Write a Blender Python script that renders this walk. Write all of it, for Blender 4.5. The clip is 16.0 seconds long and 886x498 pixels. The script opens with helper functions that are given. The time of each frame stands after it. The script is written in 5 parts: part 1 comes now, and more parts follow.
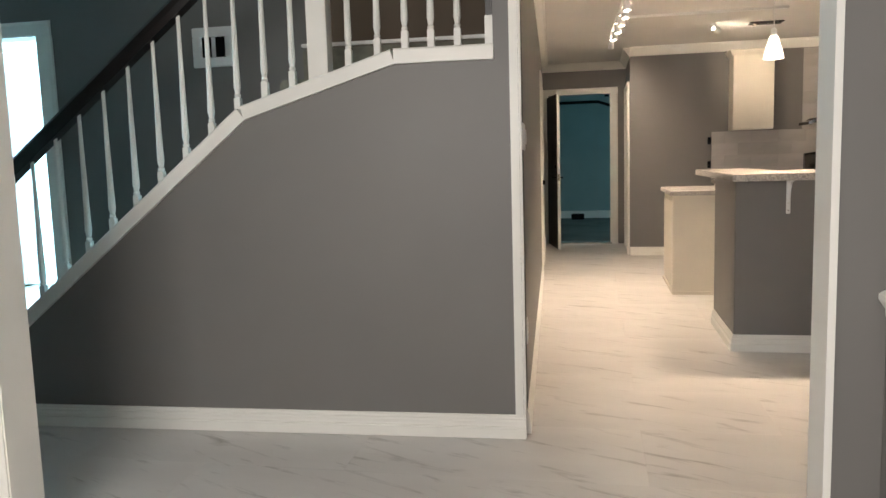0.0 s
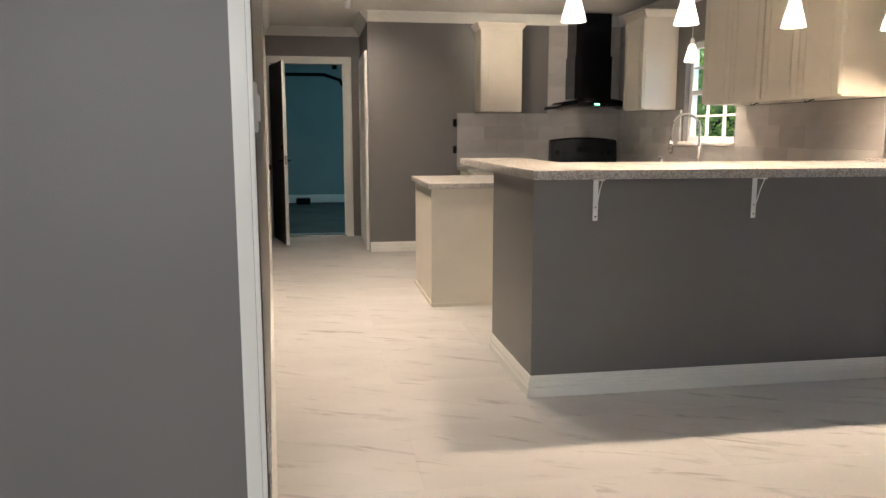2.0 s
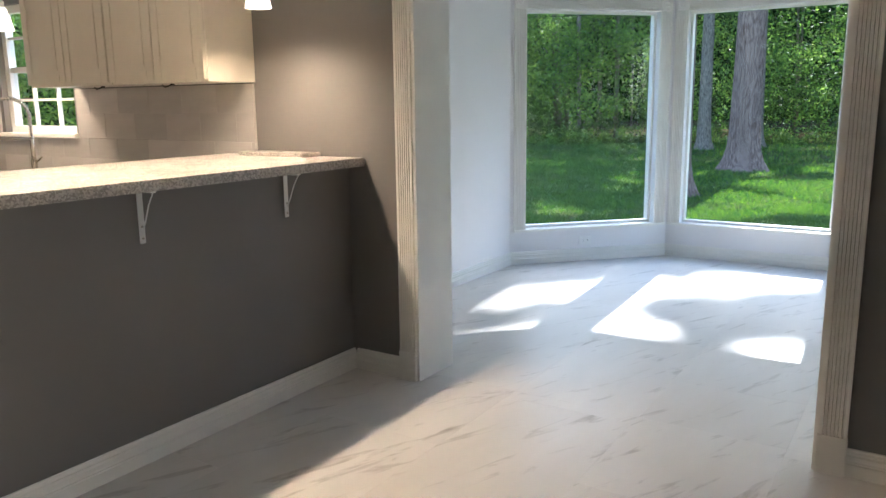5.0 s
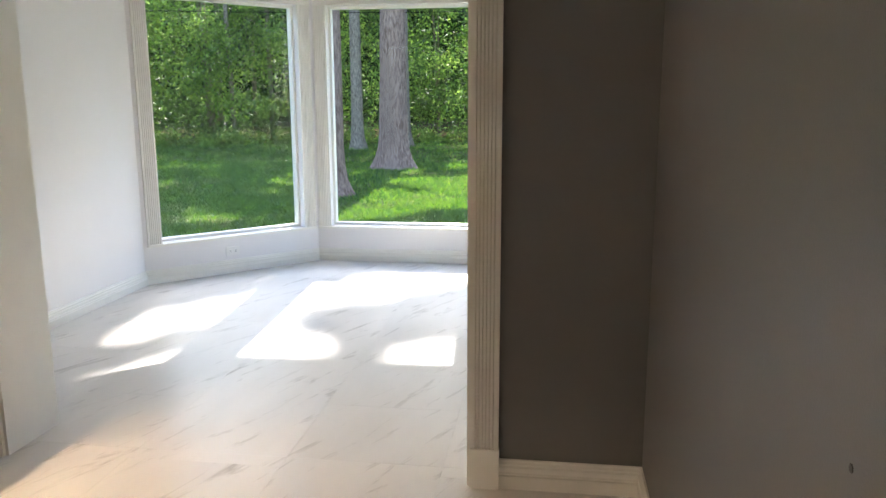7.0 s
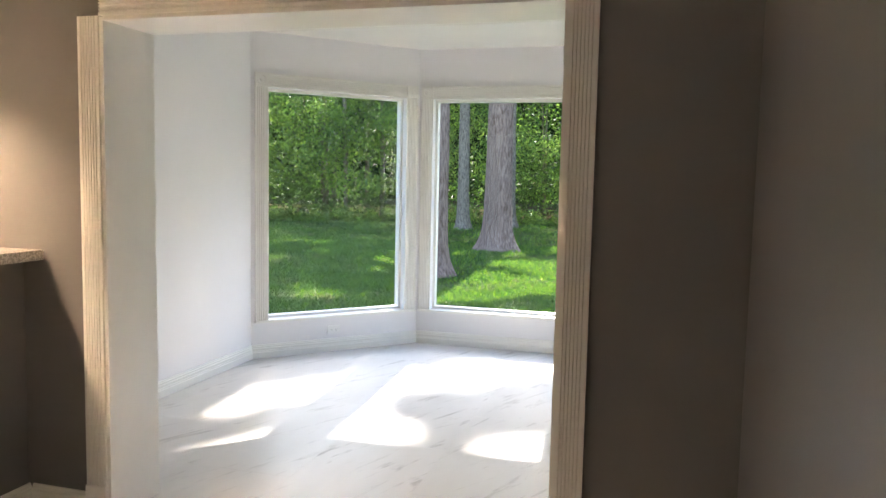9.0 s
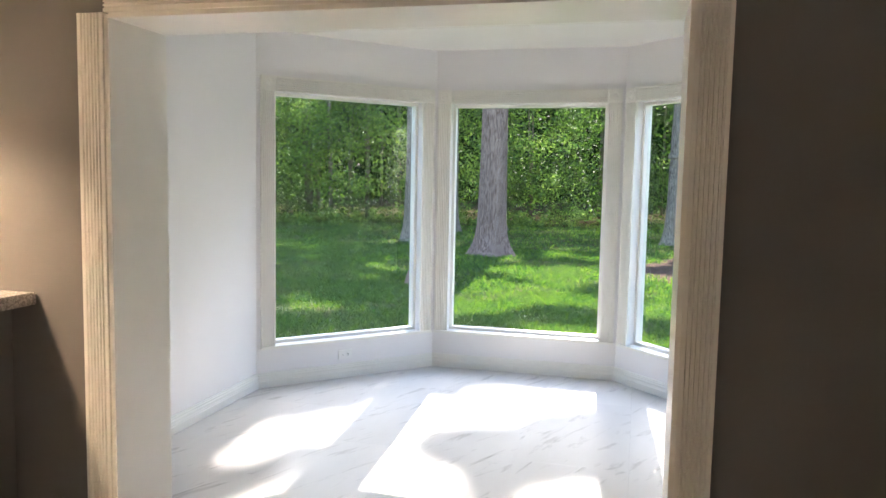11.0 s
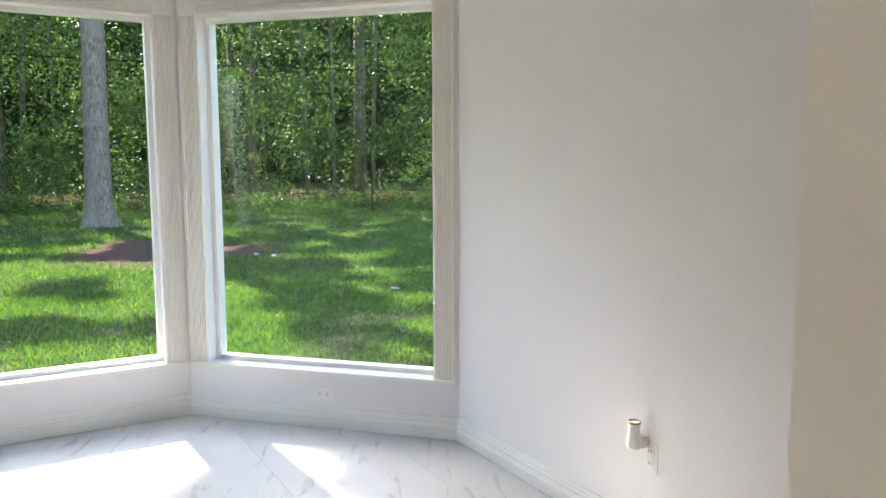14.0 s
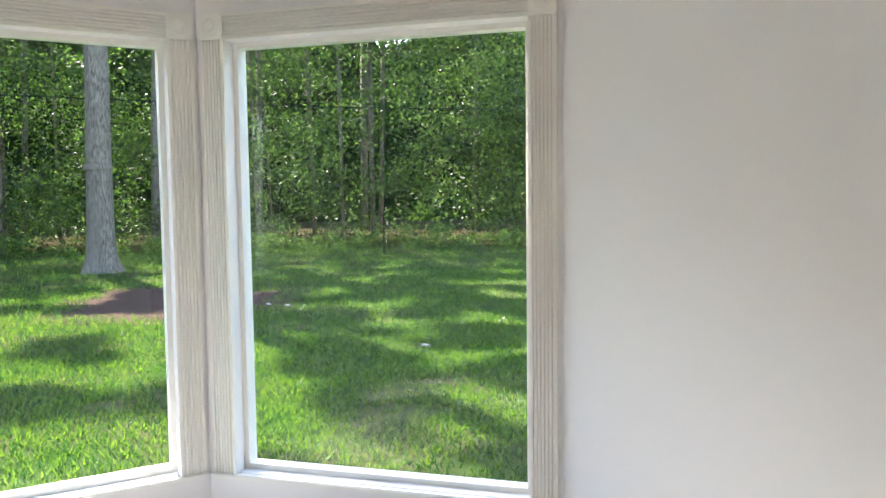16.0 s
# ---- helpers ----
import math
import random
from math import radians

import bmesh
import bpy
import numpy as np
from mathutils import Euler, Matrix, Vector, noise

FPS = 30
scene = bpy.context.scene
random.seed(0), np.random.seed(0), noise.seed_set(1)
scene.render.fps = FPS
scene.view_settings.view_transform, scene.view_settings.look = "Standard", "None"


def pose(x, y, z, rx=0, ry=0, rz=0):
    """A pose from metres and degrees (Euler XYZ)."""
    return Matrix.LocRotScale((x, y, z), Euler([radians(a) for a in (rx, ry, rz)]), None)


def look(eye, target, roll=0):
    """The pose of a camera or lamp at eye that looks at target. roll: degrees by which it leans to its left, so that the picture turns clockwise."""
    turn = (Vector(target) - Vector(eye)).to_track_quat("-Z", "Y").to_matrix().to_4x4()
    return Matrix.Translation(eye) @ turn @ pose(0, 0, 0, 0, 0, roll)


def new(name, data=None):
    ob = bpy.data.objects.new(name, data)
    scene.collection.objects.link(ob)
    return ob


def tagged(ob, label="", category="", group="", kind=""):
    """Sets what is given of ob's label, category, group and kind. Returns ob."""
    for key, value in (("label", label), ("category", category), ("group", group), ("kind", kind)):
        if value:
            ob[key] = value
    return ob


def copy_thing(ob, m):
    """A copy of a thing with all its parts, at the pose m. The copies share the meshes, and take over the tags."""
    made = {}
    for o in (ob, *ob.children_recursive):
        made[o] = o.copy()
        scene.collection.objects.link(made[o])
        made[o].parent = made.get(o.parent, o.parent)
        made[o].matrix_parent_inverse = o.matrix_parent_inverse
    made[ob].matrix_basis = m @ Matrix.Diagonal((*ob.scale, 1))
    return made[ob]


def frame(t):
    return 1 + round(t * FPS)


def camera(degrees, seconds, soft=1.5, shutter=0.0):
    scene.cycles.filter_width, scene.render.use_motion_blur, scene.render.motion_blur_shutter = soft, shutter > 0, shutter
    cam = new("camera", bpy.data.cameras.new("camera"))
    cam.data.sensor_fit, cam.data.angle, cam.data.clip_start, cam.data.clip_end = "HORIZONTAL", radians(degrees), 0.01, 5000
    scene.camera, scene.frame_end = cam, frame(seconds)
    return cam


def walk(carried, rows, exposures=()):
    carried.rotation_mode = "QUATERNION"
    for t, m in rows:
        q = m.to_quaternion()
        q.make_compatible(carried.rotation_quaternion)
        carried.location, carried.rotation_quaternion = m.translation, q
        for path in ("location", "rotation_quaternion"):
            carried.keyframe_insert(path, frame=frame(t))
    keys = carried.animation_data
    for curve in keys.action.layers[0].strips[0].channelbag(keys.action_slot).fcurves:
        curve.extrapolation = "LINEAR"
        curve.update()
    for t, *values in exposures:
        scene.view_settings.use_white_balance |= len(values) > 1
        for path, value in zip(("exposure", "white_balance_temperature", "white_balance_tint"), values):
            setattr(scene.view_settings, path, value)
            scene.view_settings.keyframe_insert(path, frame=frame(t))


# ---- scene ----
cam = camera(60.2, 16.0)
PATH = [
    (0, (0.296, -3.317, 1.254), (-0.097, -1.37, 1.022), -1.7),
    (0.5, (0.158, -2.93, 1.247), (0.034, -0.951, 0.988), -1.2),
    (1, (0.097, -2.567, 1.248), (0.186, -0.59, 0.955), -1.4),
    (1.5, (0.115, -2.153, 1.283), (0.282, -0.184, 0.977), 0.1),
    (2, (0.116, -1.821, 1.286), (0.446, 0.128, 0.984), -0.0),
    (2.5, (0.175, -1.518, 1.267), (0.642, 0.402, 0.957), 0.2),
    (3, (0.241, -1.288, 1.305), (0.798, 0.601, 0.96), 0.2),
    (3.5, (0.245, -1.039, 1.29), (1.039, 0.756, 0.905), -0.6),
    (4, (0.214, -0.884, 1.371), (1.365, 0.698, 0.951), 0.2),
    (4.5, (0.266, -0.862, 1.381), (1.729, 0.436, 0.964), 1.1),
    (5, (0.489, -0.845, 1.376), (2.14, 0.22, 1.0), -0.7),
    (7.5, (1.005, -0.822, 1.349), (2.96, -0.616, 0.981), 0.5),
    (8, (1.012, -0.84, 1.363), (2.971, -0.608, 1.037), 0.6),
    (8.5, (0.992, -0.856, 1.381), (2.939, -0.476, 1.127), 0.7),
    (9, (0.934, -0.88, 1.432), (2.85, -0.337, 1.252), 1.2),
    (11.5, (1.54, -0.228, 1.531), (3.487, 0.212, 1.343), 1.1),
    (12, (1.811, -0.01, 1.452), (3.786, 0.269, 1.276), 0.2),
    (12.5, (2.137, 0.161, 1.434), (4.126, 0.193, 1.228), 0.2),
    (13, (2.487, 0.286, 1.47), (4.456, 0.036, 1.247), 0.8),
    (13.3, (2.645, 0.32, 1.447), (4.577, -0.137, 1.227), 0.5),
    (13.5, (2.773, 0.42, 1.466), (4.641, -0.232, 1.24), 0.5),
    (14, (3.053, 0.512, 1.369), (4.776, -0.477, 1.142), -0.2),
    (14.5, (3.274, 0.465, 1.424), (5.035, -0.456, 1.203), -1.5),
    (15, (3.485, 0.435, 1.448), (5.294, -0.402, 1.298), -2.1),
    (15.5, (3.665, 0.462, 1.448), (5.438, -0.451, 1.305), -1.5),
    (16, (3.965, 0.403, 1.459), (5.698, -0.586, 1.326), -0.7),
]
EXPO = [(0.0, 2.95, 6250, 11), (2.0, 2.75, 5850, 10), (3.0, 2.85, 5600, 9), (4.0, 2.7, 5500, 8), (5.0, 2.65, 5900, 9), (7.5, 3.05, 6900, 13), (9.0, 3.05, 6950, 14), (11.5, 2.9, 6800, 14), (12.5, 2.8, 6850, 14), (16.0, 2.95, 7000, 14)]
walk(cam, [(t, look(eye, target, roll)) for t, eye, target, roll in PATH], EXPO)

# ---- world, sun, lights ----
SUN_EL, SUN_AZ = radians(38.3), radians(3.6)
sun_way = Vector((math.cos(SUN_EL) * math.cos(SUN_AZ), math.cos(SUN_EL) * math.sin(SUN_AZ), math.sin(SUN_EL)))
world = bpy.data.worlds.new("world")
scene.world = world
world.use_nodes = True
sky = world.node_tree.nodes.new("ShaderNodeTexSky")
sky.sky_type, sky.sun_disc = "NISHITA", False
sky.sun_elevation, sky.sun_rotation = SUN_EL, radians(90) - SUN_AZ
world.node_tree.links.new(sky.outputs[0], world.node_tree.nodes["Background"].inputs[0])
world.node_tree.nodes["Background"].inputs[1].default_value = 0.15

sun_data = bpy.data.lights.new("sun", "SUN")
sun_data.energy, sun_data.angle, sun_data.color = 4.2, radians(0.5), (1.0, 0.96, 0.90)
sun_ob = new("sun", sun_data)
sun_ob.matrix_world = look(sun_way * 30, (0, 0, 0))

WARM = (1.0, 0.73, 0.49)


def lamp(kind, place, watts, colour=WARM, size=0.03, target=None, cone=80, size_y=None):
    d = bpy.data.lights.new("lamp", kind)
    d.energy, d.color = watts, colour
    if kind == "AREA":
        d.size = size
        if size_y:
            d.shape, d.size_y = "RECTANGLE", size_y
    else:
        d.shadow_soft_size = size
    if kind == "SPOT":
        d.spot_size, d.spot_blend = radians(cone), 0.9
    o = new("lamp", d)
    o.matrix_world = look(place, target) if target else pose(*place)
    return o


PENDANTS = [(1.39, 1.88), (1.98, 1.88), (2.57, 1.88), (3.15, 1.88)]
PENDANT_Z = 1.82
for px, py in PENDANTS:
    lamp("SPOT", (px, py, PENDANT_Z + 0.006), 9.2, size=0.02, target=(px, py, 0), cone=142)
SINK_PENDANT = (3.22, 4.22)
lamp("SPOT", (*SINK_PENDANT, 1.866), 10, size=0.02, target=(*SINK_PENDANT, 0), cone=150)
HEADS = [(0.55, 3.25), (0.55, 3.6), (0.53, 3.98), (0.51, 4.4), (0.49, 4.85), (0.47, 5.4), (1.46, 4.75)]


def aim(hx, hy):
    """Where a spotlight points: the single one at the back wall, the row at the hall floor."""
    return (2.5, 6.4, 2.25) if hx > 1 else (0.3, 7.4, 0.2) if hy > 5 else (hx + 0.35, hy - 0.5, 0.0)


for hx, hy in HEADS:
    lamp("SPOT", look((hx, hy, 2.44), aim(hx, hy)) @ Vector((0, 0, -0.045)), 8.6, (1.0, 0.76, 0.54), 0.02, aim(hx, hy), 62 if hx > 1 else 110)
# added daylight lamps, no openings built: behind the walk's start, by the stair, garage
lamp("AREA", (-0.6, -4.9, 1.6), 19, (1.0, 0.92, 0.83), 1.8, (-0.6, -1.0, 0.0), size_y=1.5)
# added lamp panel above view, boosting the sky's light through the bay windows
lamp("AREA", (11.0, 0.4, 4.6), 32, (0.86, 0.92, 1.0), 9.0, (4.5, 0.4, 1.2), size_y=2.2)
lamp("AREA", (-5.9, 2.6, 1.5), 60, (0.45, 0.85, 1.0), 1.2, (-3.5, 2.6, 1.2), size_y=1.4)
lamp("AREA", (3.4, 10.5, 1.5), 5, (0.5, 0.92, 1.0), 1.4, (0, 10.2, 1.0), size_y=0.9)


# ---- materials ----
def mat(name, colour, rough=0.5, metal=0.0, var=0.08, scale=3.0, bump=0.0, bscale=60.0, colour2=None, spec=0.5, stretch=None, by_object=0.0):
    m = bpy.data.materials.new(name)
    m.use_nodes = True
    n, l = m.node_tree.nodes, m.node_tree.links
    b = n["Principled BSDF"]
    b.inputs["Roughness"].default_value, b.inputs["Metallic"].default_value = rough, metal
    b.inputs["Specular IOR Level"].default_value = spec
    c = np.array(colour)
    c2 = np.array(colour2) if colour2 else c * (1 - 2.5 * var)
    tc = n.new("ShaderNodeTexCoord")
    mp = n.new("ShaderNodeMapping")
    l.new(tc.outputs["Object"], mp.inputs[0])
    if stretch:
        mp.inputs["Scale"].default_value = stretch
    t = n.new("ShaderNodeTexNoise")
    t.inputs["Scale"].default_value, t.inputs["Detail"].default_value = scale, 8
    l.new(mp.outputs[0], t.inputs["Vector"])
    r = n.new("ShaderNodeValToRGB")
    r.color_ramp.elements[0].position, r.color_ramp.elements[1].position = 0.3, 0.7
    r.color_ramp.elements[0].color, r.color_ramp.elements[1].color = (*c2, 1), (*c, 1)
    l.new(t.outputs[0], r.inputs[0])
    out = r.outputs[0]
    if by_object:
        oi = n.new("ShaderNodeObjectInfo")
        hs = n.new("ShaderNodeHueSaturation")
        ma = n.new("ShaderNodeMapRange")
        ma.inputs[3].default_value, ma.inputs[4].default_value = 1 - by_object, 1 + by_object
        l.new(oi.outputs["Random"], ma.inputs[0])
        l.new(ma.outputs[0], hs.inputs["Value"])
        l.new(out, hs.inputs["Color"])
        out = hs.outputs[0]
    l.new(out, b.inputs["Base Color"])
    if bump:
        t2 = n.new("ShaderNodeTexNoise")
        t2.inputs["Scale"].default_value, t2.inputs["Detail"].default_value = bscale, 4
        l.new(mp.outputs[0], t2.inputs["Vector"])
        bp = n.new("ShaderNodeBump")
        bp.inputs["Strength"].default_value, bp.inputs["Distance"].default_value = bump, 0.004
        l.new(t2.outputs[0], bp.inputs["Height"])
        l.new(bp.outputs[0], b.inputs["Normal"])
    return m


def emit(name, colour, strength):
    m = bpy.data.materials.new(name)
    m.use_nodes = True
    b = m.node_tree.nodes["Principled BSDF"]
    b.inputs["Base Color"].default_value = (*colour, 1)
    b.inputs["Emission Color"].default_value, b.inputs["Emission Strength"].default_value = (*colour, 1), strength
    return m


def floor_material():
    m = mat("marble_plank", (0.72, 0.70, 0.675), 0.36, var=0.05, scale=1.2, colour2=(0.63, 0.61, 0.585), by_object=0.03, stretch=(1, 3, 1))
    n, l = m.node_tree.nodes, m.node_tree.links
    b = n["Principled BSDF"]
    base = b.inputs["Base Color"].links[0].from_socket
    geo = n.new("ShaderNodeNewGeometry")
    oi = n.new("ShaderNodeObjectInfo")
    sc = n.new("ShaderNodeVectorMath")
    sc.operation = "SCALE"
    comb = n.new("ShaderNodeCombineXYZ")
    l.new(oi.outputs["Random"], comb.inputs[2])
    sc.inputs["Scale"].default_value = 40
    l.new(comb.outputs[0], sc.inputs[0])
    ad = n.new("ShaderNodeVectorMath")
    l.new(geo.outputs["Position"], ad.inputs[0])
    l.new(sc.outputs[0], ad.inputs[1])
    rot = n.new("ShaderNodeMapping")
    rot.inputs["Rotation"].default_value = (0, 0, radians(24))
    l.new(ad.outputs[0], rot.inputs[0])
    mp = n.new("ShaderNodeMapping")
    mp.inputs["Scale"].default_value = (1.6, 9, 1)
    l.new(rot.outputs[0], mp.inputs[0])
    t = n.new("ShaderNodeTexNoise")
    t.inputs["Scale"].default_value, t.inputs["Detail"].default_value, t.inputs["Roughness"].default_value = 1.7, 9, 0.62
    t.inputs["Distortion"].default_value = 0.6
    l.new(mp.outputs[0], t.inputs["Vector"])
    r = n.new("ShaderNodeValToRGB")
    e = r.color_ramp.elements
    e[0].position, e[0].color = 0.57, (0, 0, 0, 1)
    e[1].position, e[1].color = 0.76, (0.85, 0.85, 0.85, 1)
    l.new(t.outputs[0], r.inputs[0])
    mx = n.new("ShaderNodeMix")
    mx.data_type = "RGBA"
    mx.inputs["B"].default_value = (0.25, 0.225, 0.20, 1)
    l.new(r.outputs[0], mx.inputs["Factor"])
    l.new(base, mx.inputs["A"])
    l.new(mx.outputs["Result"], b.inputs["Base Color"])
    return m


def granite_material():
    m = mat("granite", (0.66, 0.62, 0.57), 0.22, scale=6, colour2=(0.54, 0.50, 0.46))
    n, l = m.node_tree.nodes, m.node_tree.links
    b = n["Principled BSDF"]
    base = b.inputs["Base Color"].links[0].from_socket
    tc = n.new("ShaderNodeTexCoord")
    v = n.new("ShaderNodeTexVoronoi")
    v.inputs["Scale"].default_value = 160
    l.new(tc.outputs["Object"], v.inputs["Vector"])
    r = n.new("ShaderNodeValToRGB")
    r.color_ramp.elements[0].position, r.color_ramp.elements[1].position = 0.25, 0.75
    r.color_ramp.elements[0].color, r.color_ramp.elements[1].color = (0.1, 0.1, 0.1, 1), (1, 1, 1, 1)
    sep = n.new("ShaderNodeSeparateColor")
    l.new(v.outputs["Color"], sep.inputs[0])
    l.new(sep.outputs[0], r.inputs[0])
    mx = n.new("ShaderNodeMix")
    mx.data_type, mx.blend_type = "RGBA", "MULTIPLY"
    mx.inputs["Factor"].default_value = 0.45
    l.new(base, mx.inputs["A"])
    l.new(r.outputs[0], mx.inputs["B"])
    l.new(mx.outputs["Result"], b.inputs["Base Color"])
    return m


def glass_material(name="window_glass"):
    m = bpy.data.materials.new(name)
    m.use_nodes = True
    n, l = m.node_tree.nodes, m.node_tree.links
    n.clear()
    o, t, g = n.new("ShaderNodeOutputMaterial"), n.new("ShaderNodeBsdfTransparent"), n.new("ShaderNodeBsdfGlossy")
    g.inputs["Roughness"].default_value = 0.0
    t.inputs[0].default_value = (0.96, 0.98, 0.97, 1)
    f, x = n.new("ShaderNodeLayerWeight"), n.new("ShaderNodeMixShader")
    pw, mr = n.new("ShaderNodeMath"), n.new("ShaderNodeMapRange")
    pw.operation, pw.inputs[1].default_value = "POWER", 4.5
    mr.inputs[3].default_value, mr.inputs[4].default_value = 0.018, 0.5
    f.inputs[0].default_value = 0.5
    l.new(f.outputs["Facing"], pw.inputs[0])
    l.new(pw.outputs[0], mr.inputs[0])
    l.new(mr.outputs[0], x.inputs[0])
    l.new(t.outputs[0], x.inputs[1])
    l.new(g.outputs[0], x.inputs[2])
    l.new(x.outputs[0], o.inputs[0])
    return m


def leaf_material(name, c1, c2):
    m = bpy.data.materials.new(name)
    m.use_nodes = True
    n, l = m.node_tree.nodes, m.node_tree.links
    n.clear()
    o, d, tr, x = n.new("ShaderNodeOutputMaterial"), n.new("ShaderNodeBsdfDiffuse"), n.new("ShaderNodeBsdfTranslucent"), n.new("ShaderNodeMixShader")
    gl, x2 = n.new("ShaderNodeBsdfGlossy"), n.new("ShaderNodeMixShader")
    gl.inputs["Roughness"].default_value = 0.5
    g, r = n.new("ShaderNodeNewGeometry"), n.new("ShaderNodeValToRGB")
    r.color_ramp.elements[0].color, r.color_ramp.elements[1].color = (*c1, 1), (*c2, 1)
    r.color_ramp.elements[0].position = 0.25
    l.new(g.outputs["Random Per Island"], r.inputs[0])
    l.new(r.outputs[0], d.inputs[0])
    l.new(r.outputs[0], tr.inputs[0])
    x.inputs[0].default_value, x2.inputs[0].default_value = 0.55, 0.04
    l.new(d.outputs[0], x.inputs[1])
    l.new(tr.outputs[0], x.inputs[2])
    l.new(x.outputs[0], x2.inputs[1])
    l.new(gl.outputs[0], x2.inputs[2])
    l.new(x2.outputs[0], o.inputs[0])
    return m


M_GREY = mat("grey_wall_paint", (0.19, 0.183, 0.175), 0.46, spec=0.5, var=0.03, scale=1.5, bump=0.12, bscale=220)
M_WHITE = mat("white_wall_paint", (0.86, 0.85, 0.85), 0.55, var=0.015, scale=1.2, bump=0.1, bscale=200)
M_CEIL = mat("ceiling_paint", (0.80, 0.78, 0.75), 0.8, var=0.02, scale=1.5, bump=0.3, bscale=120)
M_TRIM = mat("trim_paint", (0.88, 0.87, 0.82), 0.35, var=0.02, scale=4, bump=0.05, bscale=90)
M_CREAM = mat("cabinet_cream_paint", (0.72, 0.67, 0.57), 0.38, var=0.03, scale=3, bump=0.05, bscale=90)
M_BLACK = mat("black_gloss", (0.004, 0.004, 0.005), 0.1, var=0.0, spec=0.25)
M_BLACKM = mat("black_enamel", (0.006, 0.006, 0.006), 0.2, var=0.1, spec=0.3)
M_RAIL = mat("dark_rail", (0.014, 0.011, 0.010), 0.3, var=0.2, scale=8)
M_DARKDOOR = mat("dark_door_wood", (0.035, 0.026, 0.020), 0.4, var=0.2, scale=5, stretch=(8, 8, 1))
M_CHROME = mat("brushed_steel", (0.62, 0.58, 0.52), 0.18, metal=1.0, var=0.03)
M_BRONZE = mat("dark_bronze", (0.03, 0.025, 0.022), 0.3, metal=1.0, var=0.1)
M_BRASS = mat("brass", (0.55, 0.38, 0.16), 0.3, metal=1.0, var=0.05)
M_PLASTIC = mat("white_plastic", (0.88, 0.88, 0.86), 0.35, var=0.01)
M_TILE = mat("backsplash_tile", (0.54, 0.52, 0.50), 0.2, var=0.08, scale=2.2, colour2=(0.43, 0.41, 0.39), by_object=0.10, stretch=(1, 2.5, 2.5))
M_GROUT = mat("grout", (0.5, 0.48, 0.46), 0.9, bump=0.2)
M_CARPET = mat("carpet", (0.25, 0.24, 0.19), 0.95, var=0.1, scale=30, bump=0.8, bscale=250)
M_BROWN = mat("brown_wall_paint", (0.13, 0.09, 0.055), 0.6, var=0.05)
M_TEAL = mat("garage_wall_paint", (0.30, 0.40, 0.40), 0.7, var=0.05, scale=1.5)
M_CONCRETE = mat("garage_concrete", (0.16, 0.17, 0.16), 0.8, var=0.15, scale=2, bump=0.2)
M_BRICKEXT = mat("exterior_siding", (0.45, 0.42, 0.38), 0.8, var=0.08, bump=0.3)
M_BARK = mat("pine_bark", (0.27, 0.20, 0.175), 0.95, scale=9, colour2=(0.085, 0.055, 0.045), stretch=(3, 3, 0.7), bump=1.0, bscale=12, spec=0.1)
M_BARK2 = mat("grey_bark", (0.25, 0.22, 0.19), 0.95, scale=11, colour2=(0.065, 0.055, 0.045), stretch=(3, 3, 0.7), bump=0.9, bscale=16, spec=0.1)
M_GROUND = mat("lawn_soil", (0.025, 0.065, 0.011), 0.95, scale=0.9, colour2=(0.075, 0.07, 0.038), bump=0.6, bscale=20, spec=0.0)
M_DIRT = mat("pine_straw", (0.11, 0.075, 0.06), 0.95, scale=14, colour2=(0.045, 0.032, 0.026), bump=1.0, bscale=60, spec=0.0)
M_LITTER = mat("leaf_litter", (0.06, 0.05, 0.03), 0.95, scale=6, colour2=(0.03, 0.03, 0.015), bump=1.0, bscale=30, spec=0.0)
# near-black green: the shade of the far woods put into the colour
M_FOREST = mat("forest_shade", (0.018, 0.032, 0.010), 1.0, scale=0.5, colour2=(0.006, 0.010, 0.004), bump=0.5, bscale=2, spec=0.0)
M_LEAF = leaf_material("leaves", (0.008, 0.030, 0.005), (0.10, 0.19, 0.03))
# paler copy of the leaves, with sunlight put into the colour
M_LEAF2 = leaf_material("sunlit_colour_leaves", (0.06, 0.14, 0.025), (0.25, 0.38, 0.065))
M_GRASS = leaf_material("grass_blades", (0.012, 0.07, 0.010), (0.17, 0.29, 0.02))
M_GLASS = glass_material()
M_FLOOR = floor_material()
M_GRANITE = granite_material()
M_BULB = emit("bulb_glow", (1.0, 0.80, 0.55), 14.0)
M_SPOT = emit("spot_glow", (1.0, 0.88, 0.7), 25.0)
M_GREEN = emit("display_green", (0.1, 1.0, 0.3), 3.0)
M_SHADE = mat("frosted_shade", (0.85, 0.83, 0.78), 0.4, var=0.02)
M_SHADE.node_tree.nodes["Principled BSDF"].inputs["Transmission Weight"].default_value = 0.35
M_SHADE.node_tree.nodes["Principled BSDF"].inputs["Emission Color"].default_value = (1.0, 0.86, 0.68, 1)
M_SHADE.node_tree.nodes["Principled BSDF"].inputs["Emission Strength"].default_value = 0.25


# ---- mesh helpers ----
def finish(name, bm, material, parent=None, label="", smooth=False):
    bmesh.ops.recalc_face_normals(bm, faces=bm.faces)
    me = bpy.data.meshes.new(name)
    bm.to_mesh(me)
    bm.free()
    me.materials.append(material)
    if smooth:
        for p in me.polygons:
            p.use_smooth = True
    o = new(name, me)
    if parent:
        o.parent = parent
    if label:
        o["label"] = label
    return o


def part(name, bm, material, parent, label="", smooth=False):
    return finish(name, bm, material, parent, label, smooth)


def struct(name, bm, material, label, category="", smooth=False):
    return tagged(finish(name, bm, material, None, "", smooth), label, category or name.split("_")[0], kind="structure")


